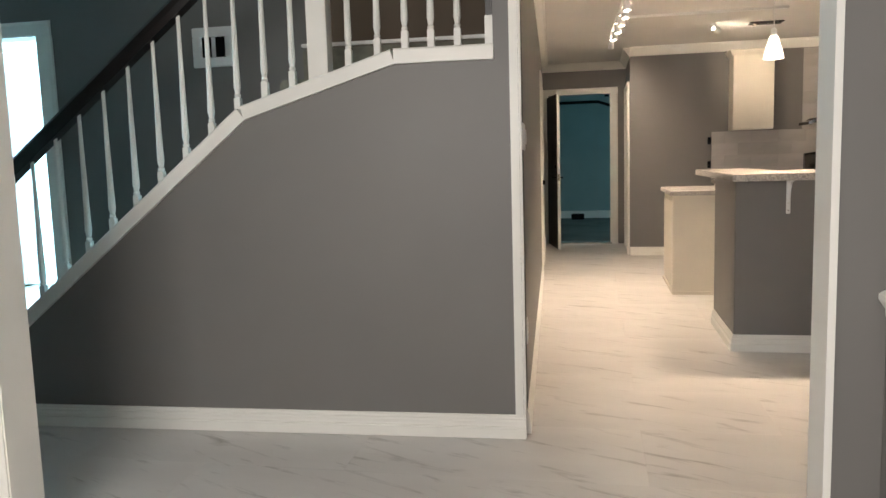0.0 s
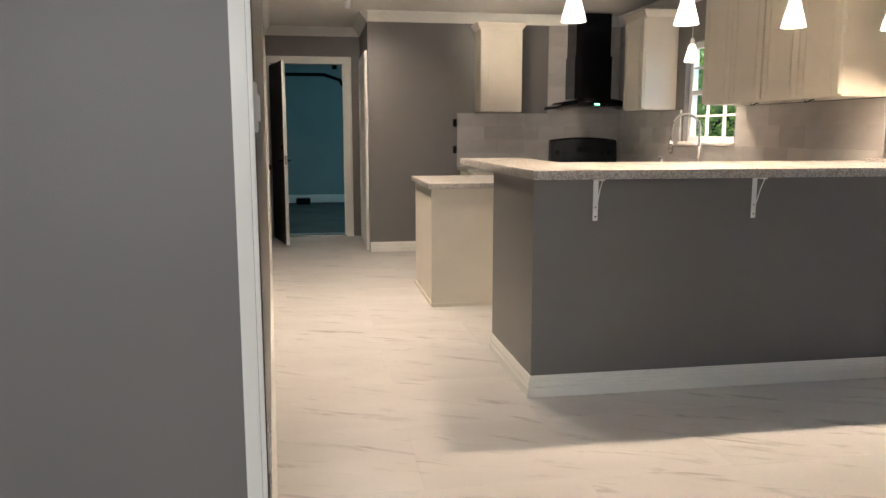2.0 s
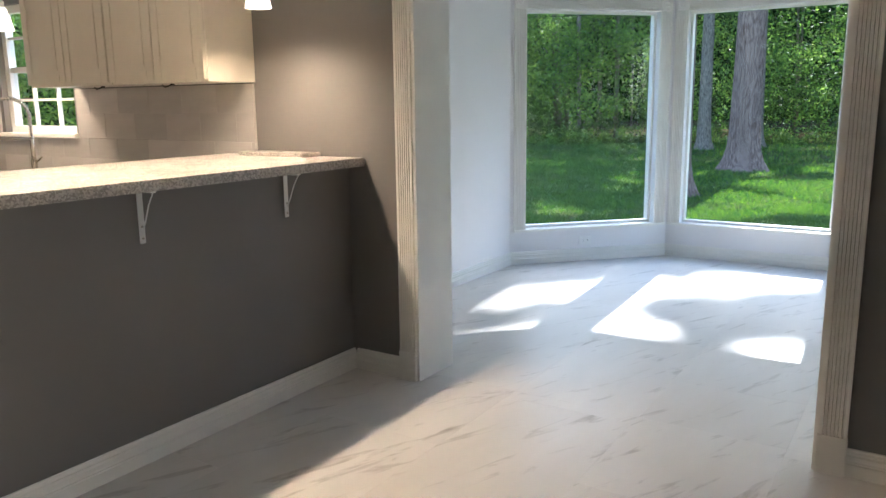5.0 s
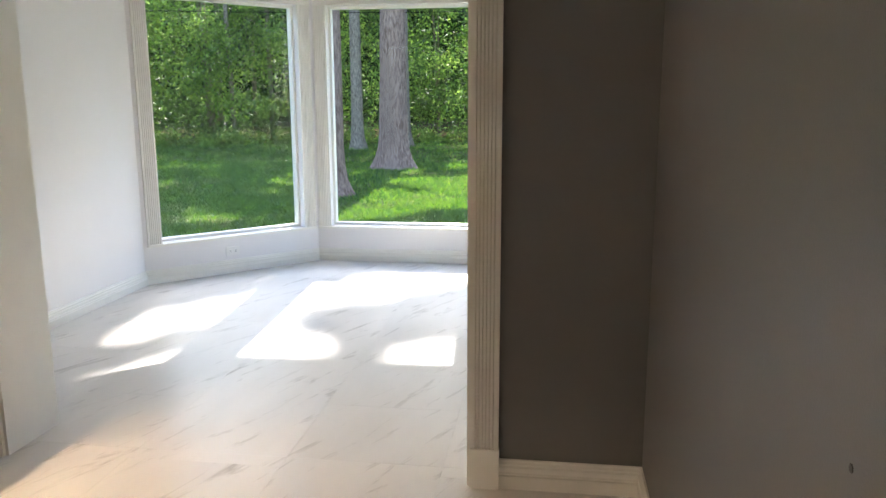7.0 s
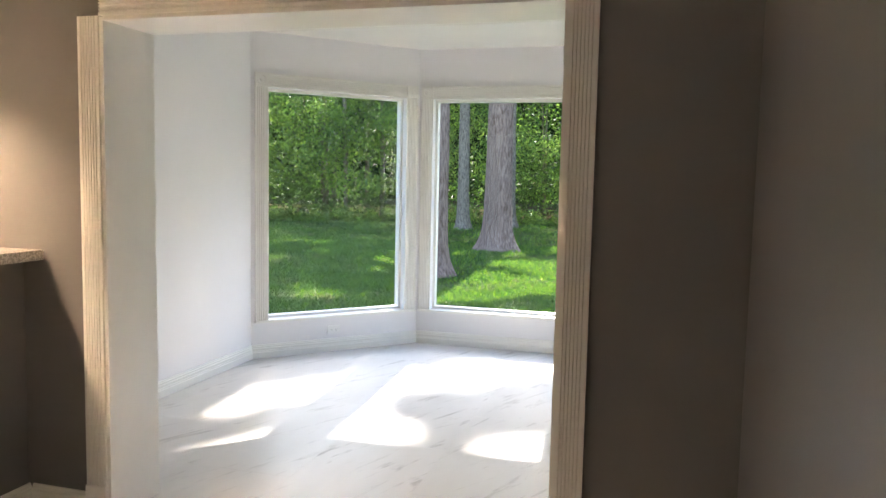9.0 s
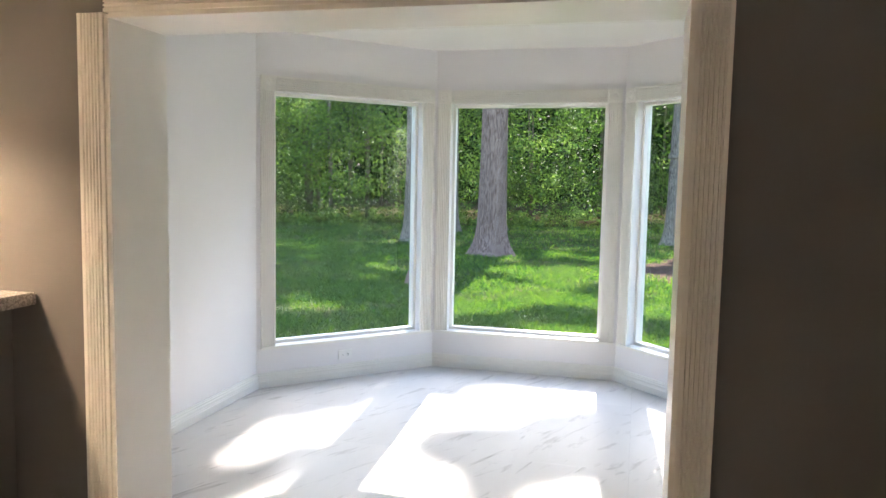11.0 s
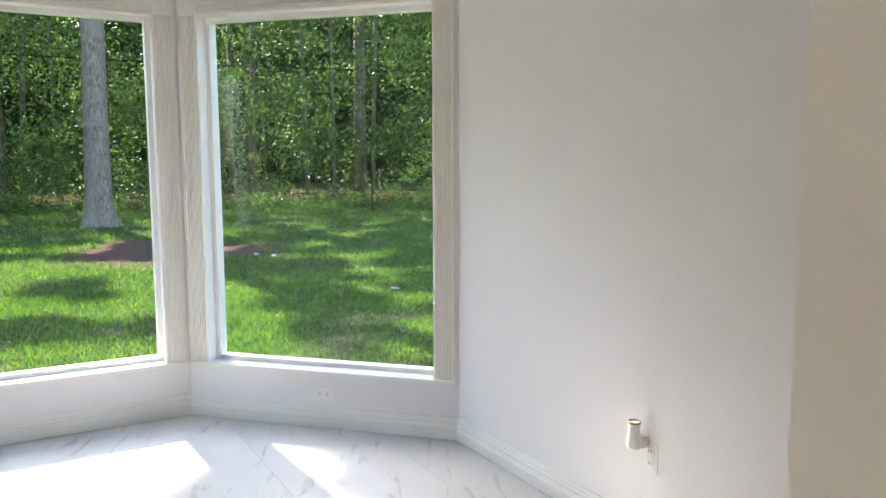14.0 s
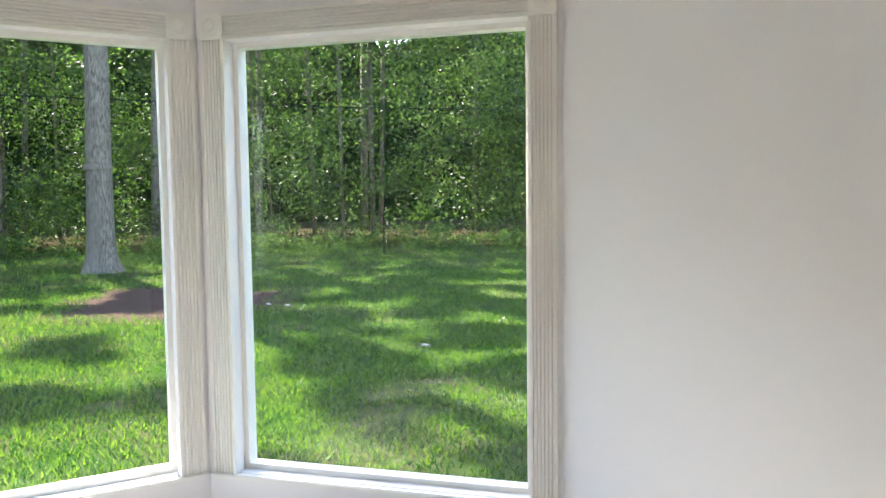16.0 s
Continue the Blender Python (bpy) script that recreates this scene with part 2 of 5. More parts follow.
def empty(name, place=(0, 0, 0), label="", category="", group="", turn=0):
    e = new(name)
    e.matrix_basis = pose(*place, 0, 0, turn)
    e.empty_display_size = 0.1
    return tagged(e, label, category, group)


def box(bm, x0, x1, y0, y1, z0, z1, bevel=0.0, m=None):
    r = bmesh.ops.create_cube(bm, size=1, matrix=Matrix.LocRotScale(((x0 + x1) / 2, (y0 + y1) / 2, (z0 + z1) / 2), None, (x1 - x0, y1 - y0, z1 - z0)))
    vs = r["verts"]
    if bevel:
        b = bmesh.ops.bevel(bm, geom=list({e for v in vs for e in v.link_edges}), offset=bevel, segments=2, affect="EDGES", clamp_overlap=True)
        vs = b["verts"]
    if m is not None:
        bmesh.ops.transform(bm, matrix=m, verts=list({v for v in vs if v.is_valid}))
    return bm


def B(*a, bevel=0.0, m=None):
    return box(bmesh.new(), *a, bevel=bevel, m=m)


def prism(pts, z0, z1):
    """A flat outline raised from z0 to z1."""
    bm = bmesh.new()
    lo = [bm.verts.new((x, y, z0)) for x, y in pts]
    hi = [bm.verts.new((x, y, z1)) for x, y in pts]
    bm.faces.new(lo[::-1])
    bm.faces.new(hi)
    n = len(pts)
    for i in range(n):
        bm.faces.new((lo[i], lo[(i + 1) % n], hi[(i + 1) % n], hi[i]))
    return bm


def sweep(bm, a, b, side, up, profile, cut_a=0.0, cut_b=0.0):
    """A profile of (out, up) pairs swept from a to b; cut_a and cut_b: lengthening per metre of out, for mitres."""
    a, b, side, up = Vector(a), Vector(b), Vector(side), Vector(up)
    way = (b - a).normalized()
    ra = [bm.verts.new(a + side * o + up * h - way * cut_a * o) for o, h in profile]
    rb = [bm.verts.new(b + side * o + up * h + way * cut_b * o) for o, h in profile]
    n = len(profile)
    for i in range(n):
        j = (i + 1) % n
        bm.faces.new((ra[i], ra[j], rb[j], rb[i]))
    bm.faces.new(ra)
    bm.faces.new(rb[::-1])
    return bm


def lathe(bm, profile, seg=16, m=None, caps=True):
    rings = []
    for r, z in profile:
        ring = [bm.verts.new((r * math.cos(2 * math.pi * k / seg), r * math.sin(2 * math.pi * k / seg), z)) for k in range(seg)]
        rings.append(ring)
    for a, b in zip(rings, rings[1:]):
        for k in range(seg):
            bm.faces.new((a[k], a[(k + 1) % seg], b[(k + 1) % seg], b[k]))
    if caps:
        bm.faces.new(rings[0][::-1])
        bm.faces.new(rings[-1])
    if m is not None:
        bmesh.ops.transform(bm, matrix=m, verts=[v for ring in rings for v in ring])
    return bm


def tube(bm, pts, r, seg=8):
    pts = [Vector(p) for p in pts]
    rings = []
    for i, p in enumerate(pts):
        way = (pts[min(i + 1, len(pts) - 1)] - pts[max(i - 1, 0)]).normalized()
        q = way.to_track_quat("Z", "Y")
        rings.append([bm.verts.new(p + q @ Vector((r * math.cos(2 * math.pi * k / seg), r * math.sin(2 * math.pi * k / seg), 0))) for k in range(seg)])
    for a, b in zip(rings, rings[1:]):
        for k in range(seg):
            bm.faces.new((a[k], a[(k + 1) % seg], b[(k + 1) % seg], b[k]))
    bm.faces.new(rings[0][::-1])
    bm.faces.new(rings[-1])
    return bm


BASE = [(o, h * 0.86) for o, h in [(0, 0), (0.020, 0), (0.020, 0.055), (0.015, 0.060), (0.018, 0.066), (0.015, 0.072), (0.015, 0.090), (0.010, 0.098), (0.012, 0.105), (0.007, 0.114), (0.007, 0.122), (0, 0.124)]]
CROWN = [(0, 0), (0.0, -0.105), (0.012, -0.105), (0.016, -0.090), (0.040, -0.060), (0.060, -0.028), (0.072, -0.022), (0.080, -0.010), (0.080, 0)]


def flutes(w, t=0.022, n=6):
    """Section of a fluted casing w wide: (out, across)."""
    p = [(0, 0), (t, 0), (t, 0.010)]
    s = (w - 0.020) / n
    for i in range(n):
        c = 0.010 + i * s
        p += [(t, c + s * 0.18), (t - 0.008, c + s * 0.35), (t - 0.008, c + s * 0.65), (t, c + s * 0.82)]
    return p + [(t, w), (0, w)]


FLAT = [(0, 0), (0.018, 0), (0.020, 0.006), (0.020, 0.068), (0.016, 0.076), (0.012, 0.086), (0, 0.088)]


def baseboard(pts, label="white moulded baseboard along the wall", closed=False):
    """Along the points, with the wall on the right-hand side and the room on the left."""
    bm = bmesh.new()
    for a, b in zip(pts, pts[1:]):
        w = (Vector((*b, 0)) - Vector((*a, 0))).normalized()
        sweep(bm, (*a, 0.002), (*b, 0.002), (-w.y, w.x, 0), (0, 0, 1), BASE)
    return struct("baseboard", bm, M_TRIM, label)


def crown(pts, z):
    bm = bmesh.new()
    for a, b in zip(pts, pts[1:]):
        w = (Vector((*b, 0)) - Vector((*a, 0))).normalized()
        sweep(bm, (*a, z), (*b, z), (-w.y, w.x, 0), (0, 0, 1), CROWN)
    return struct("trim_crown", bm, M_TRIM, "white crown moulding under the ceiling", "trim")

# ---- structure ----
CEIL = 2.53
HX = lambda y: -0.056 * y  # the hall wall leans slightly off the grid


def wall(name, pts, z0=0.0, z1=CEIL, material=M_GREY, label="painted wall"):
    return struct(name, prism(pts, z0, z1), material, label, "wall")


struct("floor", prism([(-5.9, -5.0), (3.6, -5.0), (3.6, -1.5), (6.3, -1.5), (7.40, -0.36), (7.40, 1.19), (6.3, 2.3), (3.6, 2.3), (3.6, 7.9), (-5.9, 7.9)], -0.12, -0.008), M_GROUT, "subfloor under marble-look planks", "floor")
struct("ceiling", prism([(-5.9, -5.0), (3.6, -5.0), (3.6, -1.5), (6.3, -1.5), (7.40, -0.36), (7.40, 1.19), (6.3, 2.3), (3.6, 2.3), (3.6, 7.9), (-5.9, 7.9)], CEIL, CEIL + 0.15), M_CEIL, "white textured ceiling", "ceiling")

# stair wall with its stepped top, facing the start of the walk
stair_top = [(-2.95, 0.0), (-2.95, 0.10), (-1.26, 1.47), (-0.56, 1.685), (-0.13, 1.685), (-0.13, CEIL), (-0.018, CEIL), (-0.018, 0.0)]
bm = bmesh.new()
f = [bm.verts.new((x, 0.0, z)) for x, z in stair_top]
g = [bm.verts.new((x, 0.10, z)) for x, z in stair_top]
bm.faces.new(f)
bm.faces.new(g[::-1])
for i in range(len(f)):
    j = (i + 1) % len(f)
    bm.faces.new((f[i], g[i], g[j], f[j]))
struct("wall_stair", bm, M_GREY, "dark grey painted wall below the staircase", "wall")
# hall wall, with a closed door in it near its end
wall("wall_hall", [(-0.018, 0.102), (HX(4.80), 4.80), (HX(4.80) - 0.12, 4.80), (-0.12, 0.102)], label="grey painted hall wall")
wall("wall_hall_2", [(HX(5.65), 5.65), (HX(7.75), 7.75), (HX(7.75) - 0.12, 7.75), (HX(5.65) - 0.12, 5.65)], label="grey painted hall wall end")
wall("wall_hall_lintel", [(HX(4.80), 4.802), (HX(5.65), 5.648), (HX(5.65) - 0.12, 5.648), (HX(4.80) - 0.12, 4.802)], 2.05, label="grey wall above the hall door")
# wall with the garage door
DX0, DX1, DY = -0.375, 0.515, 7.75
wall("wall_garage_a", [(-0.7, DY), (DX0, DY), (DX0, DY + 0.12), (-0.7, DY + 0.12)], label="grey wall beside the garage door")
wall("wall_garage_b", [(DX1, DY), (0.83, DY), (0.83, DY + 0.12), (DX1, DY + 0.12)], label="grey wall beside the garage door")
wall("wall_garage_lintel", [(DX0, DY), (DX1, DY), (DX1, DY + 0.12), (DX0, DY + 0.12)], 2.10, label="grey wall above the garage door")
wall("wall_recess", [(0.71, 6.40), (0.83, 6.52), (0.83, DY), (0.71, DY)], label="grey side wall of the hall recess")
wall("wall_kitchen_back", [(0.71, 6.40), (3.50, 6.40), (3.50, 6.52), (0.832, 6.52)], label="grey kitchen back wall")
# east wall of the kitchen with the sink window and the wide opening to the sunroom
KW = (3.98, 4.86, 1.20, 2.08)
wall("wall_east_a", [(3.50, 4.86), (3.62, 4.86), (3.62, 6.52), (3.50, 6.52)], label="grey kitchen wall beside the window")
wall("wall_east_b", [(3.50, 1.26), (3.79, 1.26), (3.79, 2.3), (3.62, 2.3), (3.62, 3.98), (3.50, 3.98)], label="grey kitchen wall between window and opening")
wall("wall_east_sill", [(3.50, 3.98), (3.62, 3.98), (3.62, 4.86), (3.50, 4.86)], 0, 1.20, label="grey wall below the kitchen window")
wall("wall_east_lintel", [(3.50, 3.98), (3.62, 3.98), (3.62, 4.86), (3.50, 4.86)], 2.08, label="grey wall above the kitchen window")
OY0, OY1, OZ = -0.565, 1.25, 2.035
wall("wall_opening_lintel", [(3.50, OY0 - 0.01), (3.79, OY0 - 0.01), (3.79, OY1 + 0.01), (3.50, OY1 + 0.01)], OZ + 0.01, label="grey wall above the wide opening")
wall("wall_opening_b", [(3.50, -1.28), (3.79, -1.28), (3.79, OY0 - 0.01), (3.50, OY0 - 0.01)], label="dark grey wall stub beside the opening")
# partition between start room and kitchen
NY = -1.16
wall("wall_partition", [(0.882, NY - 0.12), (3.50, NY - 0.12), (3.50, NY), (0.882, NY)], label="grey partition wall with small scuffs")
wall("wall_partition_left", [(-5.9, NY - 0.12), (-1.57, NY - 0.12), (-1.57, NY), (-5.9, NY)], label="grey partition wall")
wall("wall_partition_lintel", [(-1.57, NY - 0.12), (0.882, NY - 0.12), (0.882, NY), (-1.57, NY)], 2.36, label="grey wall above the cased opening")
wall("wall_start_right", [(1.0, -5.0), (1.12, -5.0), (1.12, NY - 0.122), (1.0, NY - 0.122)], label="grey wall with a white chair rail")
wall("wall_start_back", [(-3.0, -5.12), (1.12, -5.12), (1.12, -5.0), (-3.0, -5.0)], label="grey wall behind the start")
wall("wall_start_left", [(-3.12, -5.0), (-3.0, -5.0), (-3.0, NY - 0.122), (-3.12, NY - 0.122)], label="grey wall of the start room")
# stairwell back wall with doorway
wall("wall_stair_back", [(-3.16, 1.05), (-0.14, 1.05), (-0.14, 1.17), (-3.16, 1.17)], label="grey-green wall behind the staircase")
wall("wall_stair_back_b", [(-5.9, 1.05), (-4.0, 1.05), (-4.0, 1.17), (-5.9, 1.17)], label="grey wall beside the doorway")
wall("wall_stair_back_lintel", [(-4.0, 1.05), (-3.16, 1.05), (-3.16, 1.17), (-4.0, 1.17)], 2.10, label="grey wall above the doorway")
wall("wall_side_room", [(-2.9, 1.172), (-2.78, 1.172), (-2.78, 4.1), (-2.9, 4.1)], material=M_WHITE, label="white wall of the side room")
wall("wall_side_room_back", [(-6.0, 4.1), (-2.78, 4.1), (-2.78, 4.22), (-6.0, 4.22)], material=M_WHITE, label="white back wall of the side room")
wall("wall_west", [(-6.1, -5.0), (-5.98, -5.0), (-5.98, 4.1), (-6.1, 4.1)], material=M_WHITE, label="white west wall")
# sunroom
BA, BB, BC, BD = (6.20, 2.16), (7.265, 1.145), (7.265, -0.315), (6.185, -1.375)
wall("wall_sunroom_left", [(3.79, 2.16), (6.20, 2.16), (6.28, 2.30), (3.79, 2.30)], material=M_WHITE, label="white sunroom wall")
wall("wall_sunroom_right", [(3.79, -1.50), (6.26, -1.50), (6.185, -1.375), (3.79, -1.40)], material=M_WHITE, label="white sunroom wall with an outlet")
# garage behind the hall door
wall("wall_garage_back", [(-3.0, 13.6), (3.6, 13.6), (3.6, 13.72), (-3.0, 13.72)], -0.15, 2.6, M_TEAL, "teal-tinted garage back wall")
wall("wall_garage_left", [(-3.12, 7.9), (-3.0, 7.9), (-3.0, 13.72), (-3.12, 13.72)], -0.15, 2.6, M_TEAL, "garage side wall")
wall("wall_garage_right", [(3.6, 7.9), (3.72, 7.9), (3.72, 13.72), (3.6, 13.72)], -0.15, 2.6, M_TEAL, "garage side wall")
wall("wall_garage_front_l", [(-3.0, 7.88), (-0.5, 7.88), (-0.5, 7.99), (-3.0, 7.99)], -0.15, 2.6, M_TEAL, "garage front wall")
wall("wall_garage_front_r", [(0.83, 7.88), (3.6, 7.88), (3.6, 7.99), (0.83, 7.99)], -0.15, 2.6, M_TEAL, "garage front wall")
struct("floor_garage", prism([(-3.0, 7.905), (3.6, 7.905), (3.6, 13.6), (-3.0, 13.6)], -0.25, -0.10), M_CONCRETE, "dark concrete garage floor", "floor")
struct("ceiling_garage", prism([(-3.12, 7.905), (3.72, 7.905), (3.72, 13.72), (-3.12, 13.72)], 2.6, 2.7), M_TEAL, "garage ceiling", "ceiling")
track = empty("garage_door_track", (0, 0, 0), "dark overhead garage door track on the ceiling", "track")
part("rail", tube(bmesh.new(), [(-0.6, 12.0, 2.28), (0.35, 12.0, 2.28), (0.62, 11.9, 2.18), (0.75, 11.8, 1.9)], 0.03), M_BLACKM, track)
part("hanger", B(0.46, 0.54, 11.0, 11.08, 2.3, 2.599), M_BLACKM, track)
gb = empty("storage_box", (0, 0, 0), "small black box on the garage floor", "box")
part("body", B(-0.22, 0.05, 13.2, 13.4, -0.10, 0.02, bevel=0.01), M_BLACKM, gb)
struct("trim_garage_base", B(-2.9, 3.5, 13.57, 13.6, -0.098, 0.06), M_TRIM, "pale base strip in the garage", "trim")


# bay walls with windows, each in its own frame: s along, n outward
def bay_frame(a, b):
    a, b = Vector((*a, 0)), Vector((*b, 0))
    s = (b - a).normalized()
    n = Vector((-s.y, s.x, 0))
    m = Matrix((s, n, (0, 0, 1))).transposed().to_4x4()
    m.translation = a
    return m, (b - a).length


def rosette(bm, s, z, w, m):
    box(bm, s, s + w, -0.027, 0, z, z + w, 0.003, m)
    t = m @ Matrix.Translation((s + w / 2, -0.027, z + w / 2)) @ Matrix.Rotation(radians(90), 4, "X")
    lathe(bm, [(w * 0.38, -0.001), (w * 0.38, 0.004), (w * 0.30, 0.006), (w * 0.27, 0.002), (w * 0.17, 0.002), (w * 0.14, 0.007), (w * 0.06, 0.008)], 20, t)


WZ0, WZ1, CAS = 0.305, 2.115, 0.105
for k, (a, b, lo, hi) in enumerate([(BA, BB, 0.135, 0.135), (BB, BC, 0.125, 0.125), (BC, BD, 0.135, 0.125)]):
    m, L = bay_frame(a, b)
    # a runs towards smaller y, so outward is on the left of the way
    bm = bmesh.new()
    box(bm, -0.02, L + 0.02, 0, 0.13, 0, WZ0, m=m)
    box(bm, -0.02, L + 0.02, 0, 0.13, WZ1, CEIL, m=m)
    box(bm, -0.02, lo, 0, 0.13, WZ0, WZ1, m=m)
    box(bm, L - hi, L + 0.02, 0, 0.13, WZ0, WZ1, m=m)
    struct("wall_bay_%d" % (k + 1), bm, M_WHITE, "white bay wall round a large window", "wall")
    w = tagged(new("window_%d" % (k + 1)), "large fixed bay window with fluted white casing", "window", kind="structure")
    fr = bmesh.new()
    for q in (box(fr, lo, lo + 0.022, 0.055, 0.12, WZ0, WZ1, m=m), box(fr, L - hi - 0.022, L - hi, 0.055, 0.12, WZ0, WZ1, m=m), box(fr, lo + 0.022, L - hi - 0.022, 0.055, 0.12, WZ1 - 0.022, WZ1, m=m), box(fr, lo + 0.022, L - hi - 0.022, 0.055, 0.12, WZ0, WZ0 + 0.022, m=m)):
        pass
    part("window_frame", fr, M_TRIM, w)
    gp = part("pane", B(lo + 0.018, L - hi - 0.018, 0.085, 0.089, WZ0 + 0.018, WZ1 - 0.018, m=m), M_GLASS, w)
    gp.visible_shadow = False
    part("window_sill", B(lo - CAS - 0.004, L - hi + CAS + 0.004, -0.034, 0.0, WZ0 - 0.022, WZ0 - 0.002, bevel=0.004, m=m), M_TRIM, w)
    R = m.to_3x3()
    for s0 in (lo - CAS, L - hi):
        part("side_casing", sweep(bmesh.new(), m @ Vector((s0, 0, WZ0 - 0.002)), m @ Vector((s0, 0, WZ1)), R @ Vector((0, -1, 0)), R @ Vector((1, 0, 0)), flutes(CAS)), M_TRIM, w)
    part("head_casing", sweep(bmesh.new(), m @ Vector((lo, 0, WZ1)), m @ Vector((L - hi, 0, WZ1)), R @ Vector((0, -1, 0)), (0, 0, 1), flutes(CAS)), M_TRIM, w)
    for s0 in (lo - CAS, L - hi):
        bm = bmesh.new()
        rosette(bm, s0, WZ1 + 0.001, CAS, m)
        part("rosette", bm, M_TRIM, w)
baseboard([BD, BC, BB, BA])
baseboard([BA, (3.79, 2.16)])
baseboard([(3.79, -1.40), BD])

# cased opening between kitchen and sunroom
op = tagged(new("trim_wide_opening"), "wide cased opening with fluted cream trim", "trim", kind="structure")
part("jamb", B(3.488, 3.80, OY1 - 0.012, OY1 + 0.009, 0, OZ), M_TRIM, op)
part("jamb", B(3.488, 3.80, OY0 - 0.009, OY0 + 0.012, 0, OZ), M_TRIM, op)
part("head_jamb", B(3.488, 3.80, OY0 + 0.012, OY1 - 0.012, OZ - 0.012, OZ + 0.009), M_TRIM, op)
part("side_casing", sweep(bmesh.new(), (3.50, OY1 + 0.004, 0.15), (3.50, OY1 + 0.004, OZ + 0.004), (-1, 0, 0), (0, 1, 0), flutes(0.095)), M_TRIM, op)
part("side_casing", sweep(bmesh.new(), (3.50, OY0 - 0.004, 0.15), (3.50, OY0 - 0.004, OZ + 0.004), (-1, 0, 0), (0, -1, 0), flutes(0.095)), M_TRIM, op)
part("head_casing", sweep(bmesh.new(), (3.50, OY0, OZ + 0.004), (3.50, OY1, OZ + 0.004), (-1, 0, 0), (0, 0, 1), flutes(0.095)), M_TRIM, op)
part("plinth_block", B(3.47, 3.50, OY1 + 0.001, OY1 + 0.102, 0, 0.15, bevel=0.003), M_TRIM, op)
part("plinth_block", B(3.47, 3.50, OY0 - 0.102, OY0 - 0.001, 0, 0.15, bevel=0.003), M_TRIM, op)
part("side_casing", sweep(bmesh.new(), (3.79, OY0 - 0.004, 0.0), (3.79, OY0 - 0.004, OZ + 0.004), (1, 0, 0), (0, -1, 0), FLAT), M_TRIM, op)
part("side_casing", sweep(bmesh.new(), (3.79, OY1 + 0.004, 0.0), (3.79, OY1 + 0.004, OZ + 0.004), (1, 0, 0), (0, 1, 0), FLAT), M_TRIM, op)

# cased opening at the start
so = tagged(new("trim_start_opening"), "white painted casing of the wide hall opening", "trim", kind="structure")
for x0, x1, s in ((0.862, 0.881, 1), (-1.569, -1.55, -1)):
    part("jamb", B(x0, x1, NY - 0.132, NY + 0.012, 0, 2.36), M_TRIM, so)
part("side_casing", sweep(bmesh.new(), (0.867, NY, 0), (0.867, NY, 2.36), (0, 1, 0), (1, 0, 0), FLAT), M_TRIM, so)
part("side_casing", sweep(bmesh.new(), (-1.555, NY - 0.12, 0), (-1.555, NY - 0.12, 2.36), (0, -1, 0), (-1, 0, 0), FLAT), M_TRIM, so)
part("side_casing", sweep(bmesh.new(), (-1.555, NY, 0), (-1.555, NY, 2.36), (0, 1, 0), (-1, 0, 0), FLAT), M_TRIM, so)
part("head_jamb", B(-1.55, 0.862, NY - 0.132, NY + 0.012, 2.341, 2.359), M_TRIM, so)
struct("trim_chair_rail", sweep(bmesh.new(), (1.0, -4.99, 0.84), (1.0, NY - 0.145, 0.84), (-1, 0, 0), (0, 0, 1), [(0, 0), (0.010, 0), (0.012, 0.02), (0.022, 0.035), (0.028, 0.045), (0.028, 0.058), (0.015, 0.066), (0, 0.07)]), M_TRIM, "white chair rail on the grey wall", "trim")

# corner trim, hall trim
cs = tagged(new("trim_wall_corner"), "white corner casing at the end of the stair wall", "trim", kind="structure")
part("casing", B(-0.062, -0.026, -0.014, -0.001, 0.107, CEIL - 0.002, bevel=0.004), M_TRIM, cs)
part("casing", B(-0.025, -0.014, -0.016, 0.02, 0.002, CEIL - 0.002, bevel=0.004), M_TRIM, cs)
stair_base = baseboard([(-0.018, 0.0), (-2.95, 0.0)], "white moulded baseboard below the stair wall")
baseboard([(HX(4.7), 4.7), (-0.017, 0.05)], "white moulded baseboard along the hall")
baseboard([(HX(7.75), 7.75), (HX(5.74), 5.74)])
baseboard([(3.50, 6.40), (0.71, 6.40)])
baseboard([(3.50, NY), (3.50, OY0 - 0.102)])
baseboard([(3.50, OY1 + 0.103), (3.50, 1.639)], "white moulded baseboard between the opening and the bar")
baseboard([(1.02, NY), (3.50, NY)])
baseboard([(-0.14, 1.05), (-3.06, 1.05)])
# stringer cap on the stair wall
sc = tagged(new("trim_stair_cap"), "white sloping cap along the top of the stair wall", "trim", kind="structure")
cap_pts = [(-2.95, 0.10), (-1.26, 1.47), (-0.56, 1.685), (-0.128, 1.685)]
bm = bmesh.new()
for (xa, za), (xb, zb) in zip(cap_pts, cap_pts[1:]):
    way = Vector((xb - xa, 0, zb - za)).normalized()
    sweep(bm, (xa, -0.025, za), (xb, -0.025, zb), (0, 1, 0), (-way.z, 0, way.x), [(0, -0.012), (0.15, -0.012), (0.15, 0.048), (0.005, 0.052), (0, 0.045)])
part("cap", bm, M_TRIM, sc)

# crown mouldings
crown([(0.71, 6.40), (0.71, DY)], CEIL)
crown([(3.50, 6.40), (0.71, 6.40)], CEIL)
crown([(0.71, DY), (HX(DY), DY)], CEIL)
crown([(HX(7.75), 7.75), (-0.017, 0.05)], CEIL)
crown([(3.50, 1.26), (3.50, 6.40)], CEIL)

